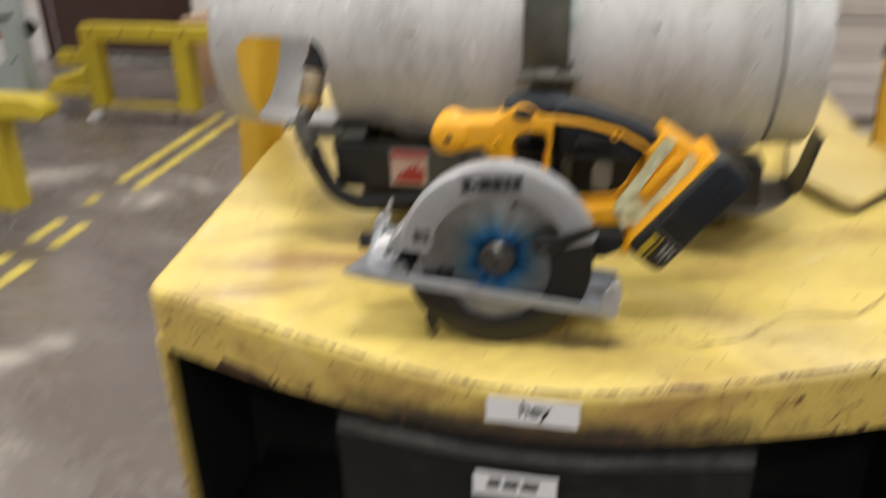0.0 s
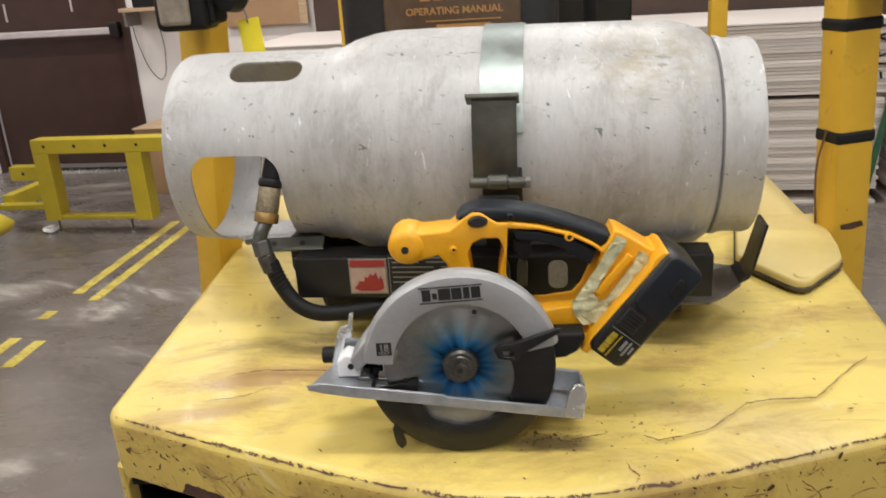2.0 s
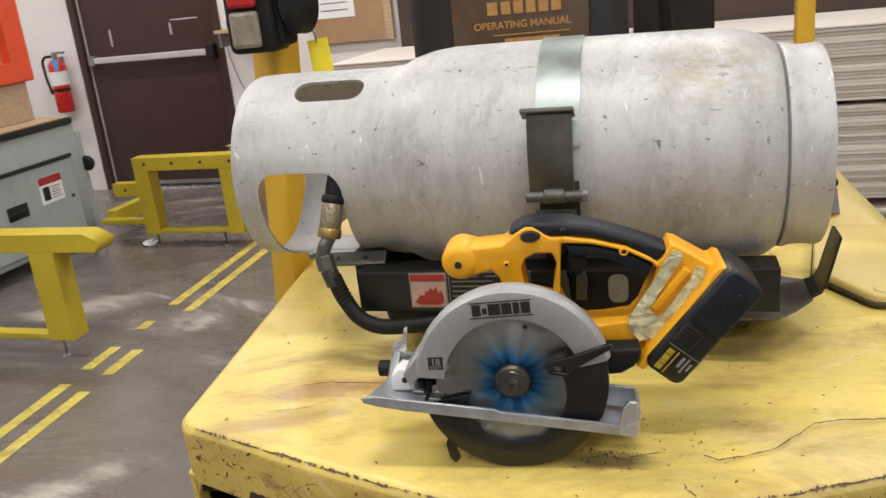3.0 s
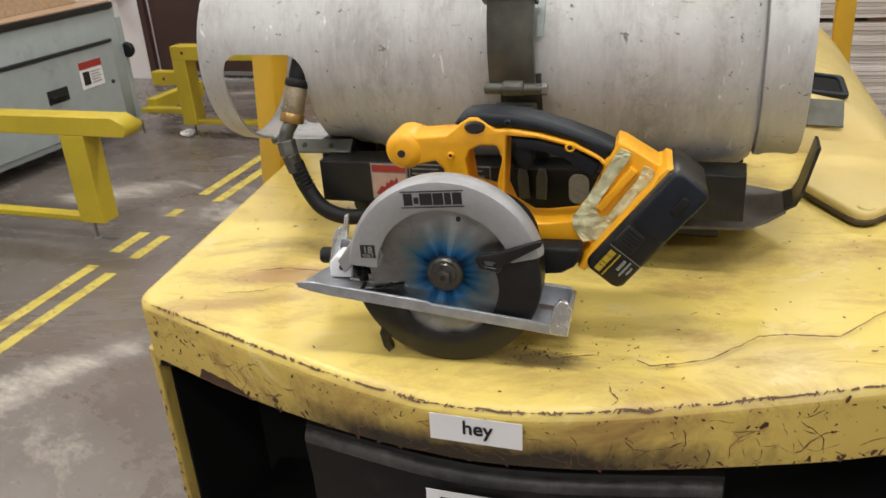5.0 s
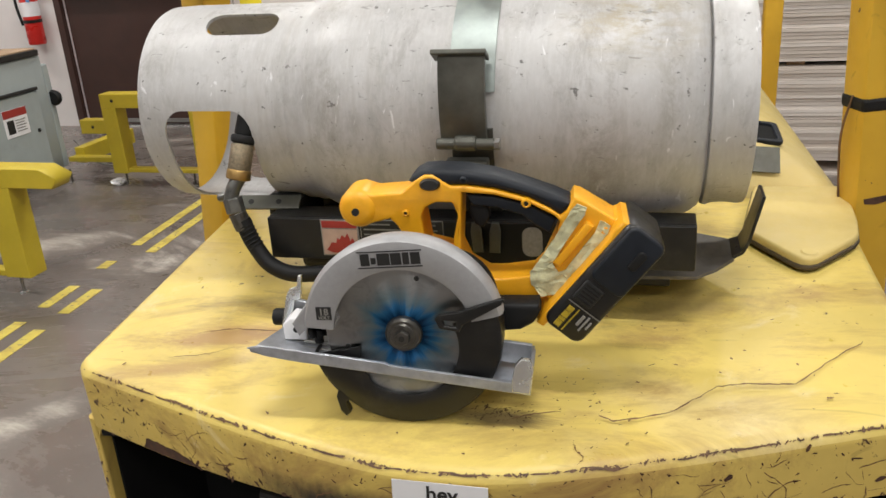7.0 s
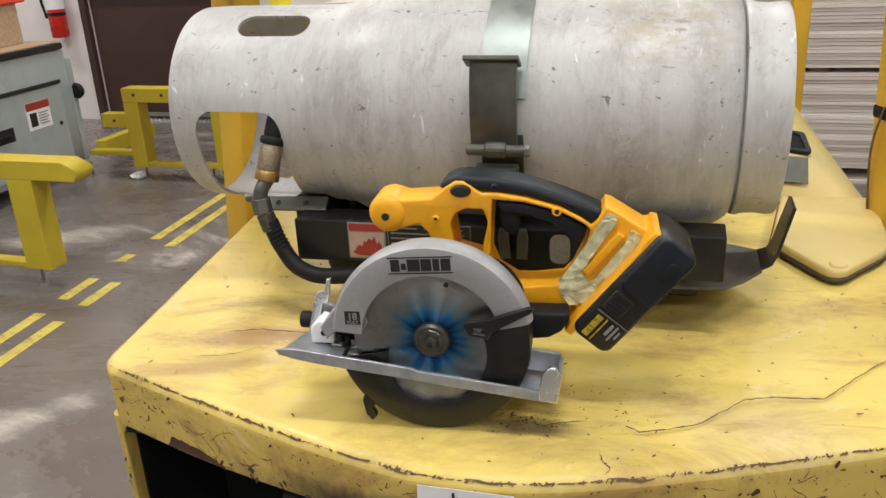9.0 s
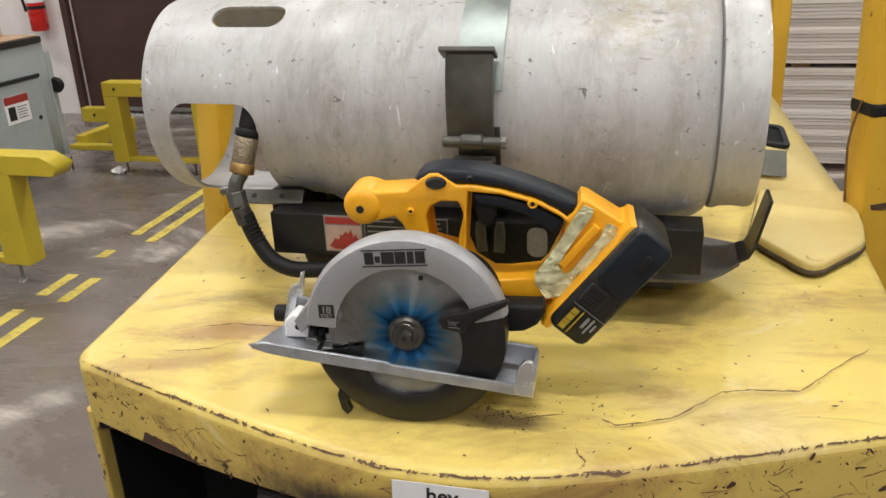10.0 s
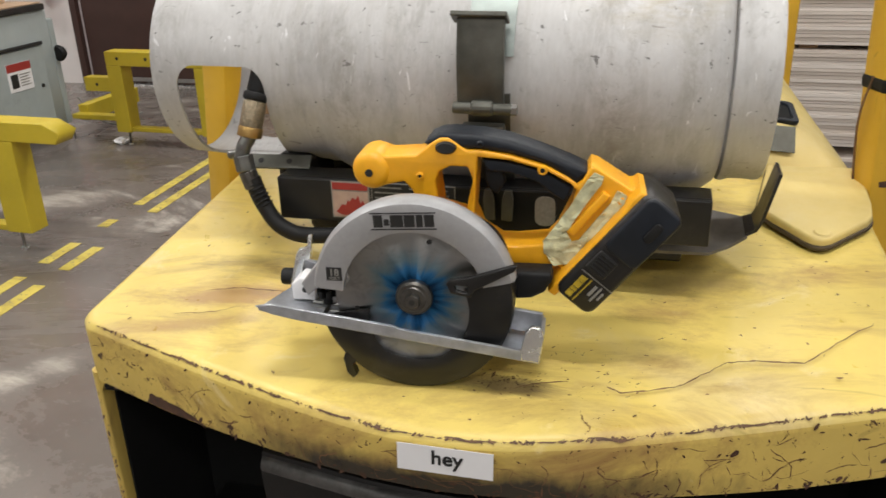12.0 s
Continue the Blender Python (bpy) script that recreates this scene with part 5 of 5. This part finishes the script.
def tape(outline, w, seed):
    """A strip of crumpled tape pressed over the plastic."""
    bm = flat(outline, w - 0.0008, w + 0.0008)
    bmesh.ops.triangulate(bm, faces=bm.faces)
    bmesh.ops.subdivide_edges(bm, edges=bm.edges, cuts=3, use_grid_fill=True)
    for v in bm.verts:
        q = noise.noise(Vector((v.co.x * 120 + seed, v.co.z * 120, seed))) + 0.5 * noise.noise(Vector((v.co.x * 320, v.co.z * 320, seed)))
        v.co.y += 0.0032 * q
    return bm


part("masking_tape", tape(mm((170, 105), (176, 112), (186, 108), (184, 100), (160, 64), (150, 46), (156, 36), (172, 42), (166, 26), (152, 10), (138, 8), (127, 22), (126, 36), (138, 52), (152, 74)), 0.0722, 3), M_TAPE, handle, "crumpled cream masking tape", 25)
part("masking_tape", tape(mm((200, 94), (210, 88), (206, 74), (184, 46), (168, 28), (160, 34), (182, 64), (194, 80)), 0.0722, 8), M_TAPE, handle, "crumpled cream masking tape", 25)
part("battery_flange", flat(mm((213, 90), (222, 99), (230, 96), (230, 90), (212, 64), (206, 66), (182, 36), (186, 32), (140, -19), (133, -14), (146, 4), (176, 40), (208, 80)), 0.052, 0.12, (), 0.0025), M_TOOL, handle, "", 40)
# battery, set out along its slanted length
bat_m = pose(0.139, 0, -0.008) @ Matrix.Rotation(radians(-50.3), 4, "Y") @ Matrix.Diagonal((0.95, 1, 1, 1))
pack = part("battery", moved(flat(rrect(0.0, 0.150, -0.0485, 0.0, 0.011), 0.046, 0.128, (), 0.005), bat_m), M_BLACK, saw, "black slide battery pack", 40)
part("cap", moved(flat(rrect(0.074, 0.149, -0.0465, -0.004, 0.009), 0.0425, 0.06, (), 0.003), bat_m), M_GRIP, pack, "", 40)
part("release_button", moved(flat(rrect(0.108, 0.132, -0.036, -0.026, 0.004), 0.040, 0.05, (), 0.0015), bat_m), M_RUBBER, pack, "", 40)
rb = part("latch_pad", moved(flat(rrect(0.044, 0.070, -0.030, -0.006, 0.003), 0.0435, 0.05, (), 0.0015), bat_m), M_INK, pack)
for k in range(5):
    part("pad_rib", moved(box(0.047 + 0.0045 * k, 0.0492 + 0.0045 * k, 0.0425, 0.045, -0.027, -0.009, 0.0006), bat_m), M_RUBBER, rb)
part("seam", moved(box(0.0385, 0.0398, 0.0452, 0.047, -0.047, -0.006), bat_m), M_STEEL, pack)
for k, (a0, a1, b) in enumerate(((0.006, 0.013, 0.0), (0.0142, 0.018, 0.0), (0.0192, 0.027, 0.0), (0.028, 0.0345, 0.0))):
    part("mark_block", moved(box(a0, a1, 0.0444, 0.0462, -0.0175, -0.0105), bat_m), M_GOLD, pack)
part("mark_rule", moved(box(0.005, 0.036, 0.0444, 0.0462, -0.0225, -0.0213), bat_m), M_GOLD, pack)
for a0, a1, b0, b1 in ((0.020, 0.034, -0.032, -0.029), (0.016, 0.036, -0.037, -0.035), (0.022, 0.032, -0.042, -0.040)):
    part("print_bar", moved(box(a0, a1, 0.0444, 0.0462, b0, b1), bat_m), M_DIMINK, pack)

# ---- paper label on the lip ----
note = thing("paper_label", pose(0.053, -0.0835, 0.867, 0, 1.5, 4), "white paper label stuck to the yellow lip", "label")
part("paper", box(-0.048, 0.048, -0.0012, -0.0006, -0.0155, 0.0155), M_PAPER, note)
part("lettering", moved(words("hey", 0.0225), pose(0.002, -0.0018, 0.0025, 90, 0, 0)), M_INK, note, "black printed word")

lower_note = thing("paper_label", pose(0.034, -0.0720, 0.757, 0, 1.5, 4), "white paper label on the black centre casting", "label")
part("paper", box(-0.046, 0.046, -0.0012, 0.0, -0.016, 0.016), M_PAPER, lower_note)
for x0, x1 in ((-0.030, -0.016), (-0.012, 0.004), (0.008, 0.026)):
    part("print_bar", box(x0, x1, -0.002, -0.0012, -0.004, 0.008), M_INK, lower_note)

# ---- guard rails ----
far_rail = thing("guard_rail", pose(-3.11, 3.5, 0), "yellow steel guard rail before the brown door", "guard rail")
beam = part("beam", box(0, 1.0, 0, 0.10, 0.488, 0.572, 0.004), M_RAIL, far_rail)
for x in (0.085, 0.28, 0.475, 0.67, 0.865):
    part("bolt_hole", rod((x, -0.001, 0.532), (x, 0.002, 0.532), 0.010, 12), M_INK, beam)
for x in (0.0, 0.59):
    part("post", box(x, x + 0.10, 0, 0.10, 0.085, 0.488, 0.004), M_RAIL, far_rail)
part("foot_bar", box(0.1, 0.59, 0.01, 0.07, 0.090, 0.115, 0.004), M_RAIL, far_rail)
side = part("side_arm", box(-0.20, 0.0, 0.03, 0.10, 0.325, 0.41, 0.004), M_RAIL, far_rail)
part("bolt_hole", rod((-0.11, 0.029, 0.367), (-0.11, 0.032, 0.367), 0.010, 12), M_INK, side)
part("sill_bar", box(-0.40, 0.0, 0.10, 0.17, 0.125, 0.155, 0.004), M_RAIL, far_rail)
part("cross_bar", box(-0.40, -0.33, 0.17, 0.70, 0.10, 0.20, 0.004), M_RAIL, far_rail)
for x, z in ((0.003, 0.30), (0.003, 0.155)):
    part("arm_bolt", rod((x - 0.012, 0.05, z), (x, 0.05, z), 0.009, 8), M_INK, far_rail)
for x in (0.53, 0.05, -0.36):
    part("levelling_bolt", rod((x, 0.045, 0.0), (x, 0.045, 0.095), 0.006, 10), M_ARBOR, far_rail)
    part("bolt_foot", rod((x, 0.045, 0.0), (x, 0.045, 0.008), 0.016, 12), M_BRIGHT, far_rail)
near_rail = thing("guard_rail", pose(-2.45, 1.93, 0), "yellow steel guard rail standing on levelling bolts", "guard rail")
part("beam", flat([(-1.5, 0.496), (-1.5, 0.578), (0.235, 0.578), (0.312, 0.540), (0.285, 0.496)], 0, 0.105, (), 0.004), M_RAIL, near_rail)
part("post", box(-0.06, 0.068, 0, 0.10, 0.095, 0.496, 0.004), M_RAIL, near_rail)
part("foot_bar", box(-1.5, -0.06, 0.01, 0.07, 0.095, 0.122, 0.004), M_RAIL, near_rail)
for x in (-0.035, -1.3):
    part("levelling_bolt", rod((x, 0.05, 0.0), (x, 0.05, 0.1), 0.007, 10), M_STEEL, near_rail)
    part("bolt_foot", rod((x, 0.05, 0.0), (x, 0.05, 0.008), 0.018, 12), M_BRIGHT, near_rail)

# ---- grey machine ----
mach = thing("machine_cabinet", pose(-3.55, 3.6, 0), "grey enamel machine cabinet beside the walkway", "machine")
part("body", box(-1.2, 0, -2.4, 0, 0.09, 0.80, 0.012), M_MACHINE, mach, "", 40)
for y in (-2.2, -0.08):
    part("foot", box(-0.1, -0.02, y - 0.05, y + 0.07, 0.0, 0.09, 0.01), M_BLACK, mach)
part("table", box(-1.25, 0.015, -2.4, -0.02, 0.80, 0.835, 0.004), M_BLACK, mach, "dark table edge")
part("table_top", box(-1.24, 0.0, -2.38, -0.03, 0.835, 0.845, 0.003), M_WOOD, mach, "pale board table top")
part("side_panel", box(0.0, 0.012, -2.3, -0.10, 0.13, 0.60, 0.004), M_MACHINE, mach)
part("panel_gap", box(0.0, 0.02, -2.3, -0.10, 0.605, 0.625, 0.003), M_INK, mach)
hd = part("recessed_handle", box(0.012, 0.016, -0.70, -0.54, 0.35, 0.43, 0.003), M_INK, mach)
part("grip_bar", box(0.016, 0.034, -0.69, -0.58, 0.37, 0.395, 0.006), M_RUBBER, hd)
st = part("warning_sticker", box(0.012, 0.0145, -0.42, -0.23, 0.375, 0.535), M_PAPER, mach, "white sticker with a red header")
part("red_header", box(0.0145, 0.0155, -0.42, -0.23, 0.49, 0.535), M_RED, st)
part("pictogram", box(0.0145, 0.0155, -0.40, -0.345, 0.395, 0.475), M_INK, st)
for k in range(5):
    part("print_bar", box(0.0145, 0.0155, -0.33, -0.25 - 0.012 * (k % 2), 0.400 + 0.016 * k, 0.406 + 0.016 * k), M_STEEL, st)
part("key_lock", rod((0.012, -0.16, 0.37), (0.018, -0.16, 0.37), 0.012, 12), M_INK, mach)
part("hand_wheel", moved(lathe([(-0.02, 0.0), (-0.02, 0.040), (0.0, 0.050), (0.02, 0.042), (0.02, 0.0)], 20, "Y"), pose(0.012, 0.03, 0.53)), M_RUBBER, mach, "", 40)
part("corner_post", box(-0.10, -0.003, 0.0, 0.05, 0.09, 0.74, 0.01), M_MACHINE, mach)
part("power_cable", tube([(-0.04, 0.18, 0.22), (0.04, 0.20, 0.10), (0.16, 0.20, 0.05), (0.30, 0.20, 0.075), (0.40, 0.22, 0.13)], 0.006, 10), M_STEEL, mach)
part("fence_block", box(-1.0, -0.17, -1.8, -0.12, 0.845, 1.08, 0.006), M_WOOD, mach, "pale wooden block on the table")
fr = part("guard_frame", cut(box(-1.0, -0.15, -1.85, -0.06, 1.08, 1.75, 0.01), [box(-0.37, 0.03, -1.7, -0.22, 1.2, 1.6)]), M_ORANGE, mach, "red-orange guard frame")
part("guard_pane", box(-0.22, -0.215, -1.7, -0.22, 1.2, 1.6), M_CARD, fr)

# ---- extinguisher ----
ext = thing("fire_extinguisher", pose(-4.79, 5.02, 0.69), "red fire extinguisher hung on the white wall", "fire extinguisher")
cyl = lathe([(0.0, 0.0), (0.0, 0.06), (0.01, 0.068), (0.37, 0.068), (0.41, 0.05), (0.43, 0.02), (0.43, 0.0)], 32)
part("cylinder", moved(cyl, pose(0, 0, 0, 0, -90, 0)), M_EXT, ext, "", 40)
part("label_band", moved(lathe([(0.22, 0.0685), (0.22, 0.0692), (0.33, 0.0692), (0.33, 0.0685)], 32, closed=True), pose(0, 0, 0, 0, -90, 0)), M_PAPER, ext, "white label band", 40)
part("strap", moved(lathe([(0.17, 0.0685), (0.17, 0.071), (0.195, 0.071), (0.195, 0.0685)], 32, closed=True), pose(0, 0, 0, 0, -90, 0)), M_BLACK, ext, "", 40)
part("valve_head", rod((0, 0, 0.42), (0, 0, 0.47), 0.022, 14, bev=0.003), M_STEEL, ext)
part("lever", box(-0.02, 0.10, -0.012, 0.012, 0.465, 0.482, 0.004), M_STEEL, ext)
part("hose", tube([(-0.02, -0.01, 0.45), (-0.09, -0.02, 0.44), (-0.11, -0.02, 0.33), (-0.085, -0.02, 0.15)], 0.011, 10), M_RUBBER, ext)
part("inspection_tag", moved(box(-0.03, 0.03, -0.002, 0.0, -0.1, 0.0), pose(0.05, -0.06, 0.43, 0, 12, 0)), M_BLUE, ext, "blue paper tag")
part("wall_hook", box(-0.02, 0.02, 0.06, 0.08, 0.38, 0.44, 0.003), M_STEEL, ext)

# ---- things along the back wall ----
# added backdrop: a plain brown panel that darkens the wall behind the stacks
tagged(part("door_2", box(-1.82, 7.4, 5.02, 5.09, 0.0, 4.4, 0.004), M_BROWN), "dark brown panel added along the back wall", "door", kind="structure")
shelf = thing("wall_shelf", pose(-3.0, 5.0, 1.2), "small pale wall shelf with a black tray", "shelf")
part("board", box(-0.22, 0.22, -0.12, 0.10, 0.0, 0.025, 0.003), M_WOOD, shelf)
part("bracket", box(-0.2, -0.18, -0.1, 0.10, -0.1, 0.0, 0.002), M_STEEL, shelf)
tray = thing("desk_tray", pose(-2.99, 4.98, 1.225), "black plastic tray on the wall shelf", "tray")
part("tray", box(-0.13, 0.13, -0.08, 0.08, 0.0, 0.07, 0.012), M_RUBBER, tray)
part("cord", tube([(-3.26, 5.085, 1.2), (-3.22, 5.08, 0.95), (-3.12, 5.08, 0.72), (-3.08, 5.08, 0.70), (-3.03, 5.085, 0.82), (-3.05, 5.085, 1.2)], 0.003, 8), M_ARBOR)
tagged(bpy.data.objects["cord"], "thin black cord looped on the wall", "cord")
crate = thing("cardboard_box", pose(-2.76, 4.55, 0), "closed brown cardboard box on the floor", "box")
part("carton", box(-0.22, 0.55, -0.15, 0.4, 0.0, 0.45, 0.006), M_CARD, crate)
part("lid_flap", box(-0.23, 0.56, -0.16, 0.41, 0.45, 0.458, 0.002), M_WOOD, crate)
board = thing("notice_board", pose(-2.16, 5.07, 1.5), "brown hardboard notice panel on the wall", "notice board")
part("panel", box(-0.34, 0.22, -0.01, 0.02, -0.45, 0.5, 0.003), M_CARD, board)
part("frame_edge", box(0.22, 0.28, -0.02, 0.02, -0.45, 0.5, 0.003), M_WOOD, board)
part("paper_sheet", box(-0.30, 0.0, -0.013, -0.011, -0.27, 0.16), M_PAPER, board, "white paper notice")
for k in range(6):
    part("print_bar", box(-0.26, -0.05, -0.0145, -0.013, -0.22 + 0.05 * k, -0.212 + 0.05 * k), M_STEEL, board)
scrap = thing("paper_scrap", pose(-3.12, 3.55, 0), "crumpled white paper scrap on the floor", "litter")
bmx = bmesh.new()
bmesh.ops.create_icosphere(bmx, subdivisions=3, radius=0.06)
for v in bmx.verts:
    v.co *= 0.75 + 0.5 * noise.noise(v.co * 30)
    v.co.z = max(0.0, v.co.z * 0.5 + 0.02)
part("paper", bmx, M_PAPER, scrap)

# ---- panel stacks, sheet by sheet ----
rnd = random.Random(11)


def stack(name, x0, x1, y0, deep, levels, label):
    st = thing(name, pose(x0, y0, 0), label, "panel stack", "panel stacks")
    w = x1 - x0
    for x in (0.05, w / 2, w - 0.15):
        part("runner", box(x, x + 0.1, 0.02, deep - 0.02, 0.0, 0.06, 0.004), M_WOOD, st)
    proto = box(0, w, 0, deep, 0.0, 0.0165)
    me = part("panel", proto, M_SHEET, st).data
    st.children[-1].matrix_basis = pose(0, 0, 0.06)
    for z0, n in levels:
        for k in range(n):
            if (z0, k) == (levels[0][0], 0):
                continue
            o = new("panel", me)
            o.parent = st
            o.matrix_basis = pose(rnd.uniform(-0.006, 0.006), rnd.uniform(0, 0.012), z0 + 0.0187 * k, 0, 0, rnd.uniform(-0.12, 0.12))
    for z in [z0 + 0.0187 * n for z0, n in levels[:-1]]:
        for x in (0.1, w / 2, w - 0.2):
            part("spacer", box(x, x + 0.09, 0.05, deep - 0.02, z, z + 0.022), M_CARD, st)
    return st


right = stack("panel_stack", -0.12, 1.63, 4.0, 1.0, ((0.06, 28), (0.608, 20)), "tall stack of pale boards with rough edges")
left = stack("panel_stack", -1.95, -0.17, 4.0, 1.0, ((0.06, 28), (0.608, 20)), "tall stack of white-faced boards by the wall")
low_stack = stack("panel_stack", 1.69, 3.4, 3.98, 1.0, ((0.06, 28),), "lower stack of pale boards with rough edges")
for x0, st in ((-0.12, right), (-1.95, left)):
    part("top_sheet", box(0, 1.75, 0, 1.0, 0.984, 0.992), M_SHEETTOP, st, "white faced top board")
part("strapping", moved(box(-0.018, 0.018, -0.004, 0.0, 0.0, 0.62), pose(1.68, -0.012, 0.02, 0, 9, 0)), M_GREEN, right, "green strapping band")
for k, (x0, x1, z, t) in enumerate(((1.64, 1.74, 0.955, 10), (1.62, 1.72, 0.90, -14), (1.65, 1.74, 0.89, 20), (1.63, 1.70, 0.83, 30), (1.66, 1.74, 0.80, -20), (1.64, 1.74, 0.76, 0), (1.64, 1.69, 0.70, 40), (1.69, 1.73, 0.70, 80))):
    part("scrawl_bar", moved(box(-(x1 - x0) / 2, (x1 - x0) / 2, -0.003, 0.0, -0.006, 0.006), pose((x0 + x1) / 2, -0.006, z, 0, t, 0)), M_INK, right)
card = thing("stock_card", pose(1.80, 4.02, 0.584), "white stock card with a green header", "sign")
part("card", box(-0.11, 0.16, -0.003, 0.0, 0.0, 0.150), M_PAPER, card)
part("green_header", box(-0.06, 0.15, -0.006, -0.003, 0.085, 0.14), M_LIME, card)
for k in range(3):
    part("print_bar", box(-0.09, 0.12, -0.006, -0.003, 0.016 + 0.022 * k, 0.025 + 0.022 * k), M_STEEL, card)
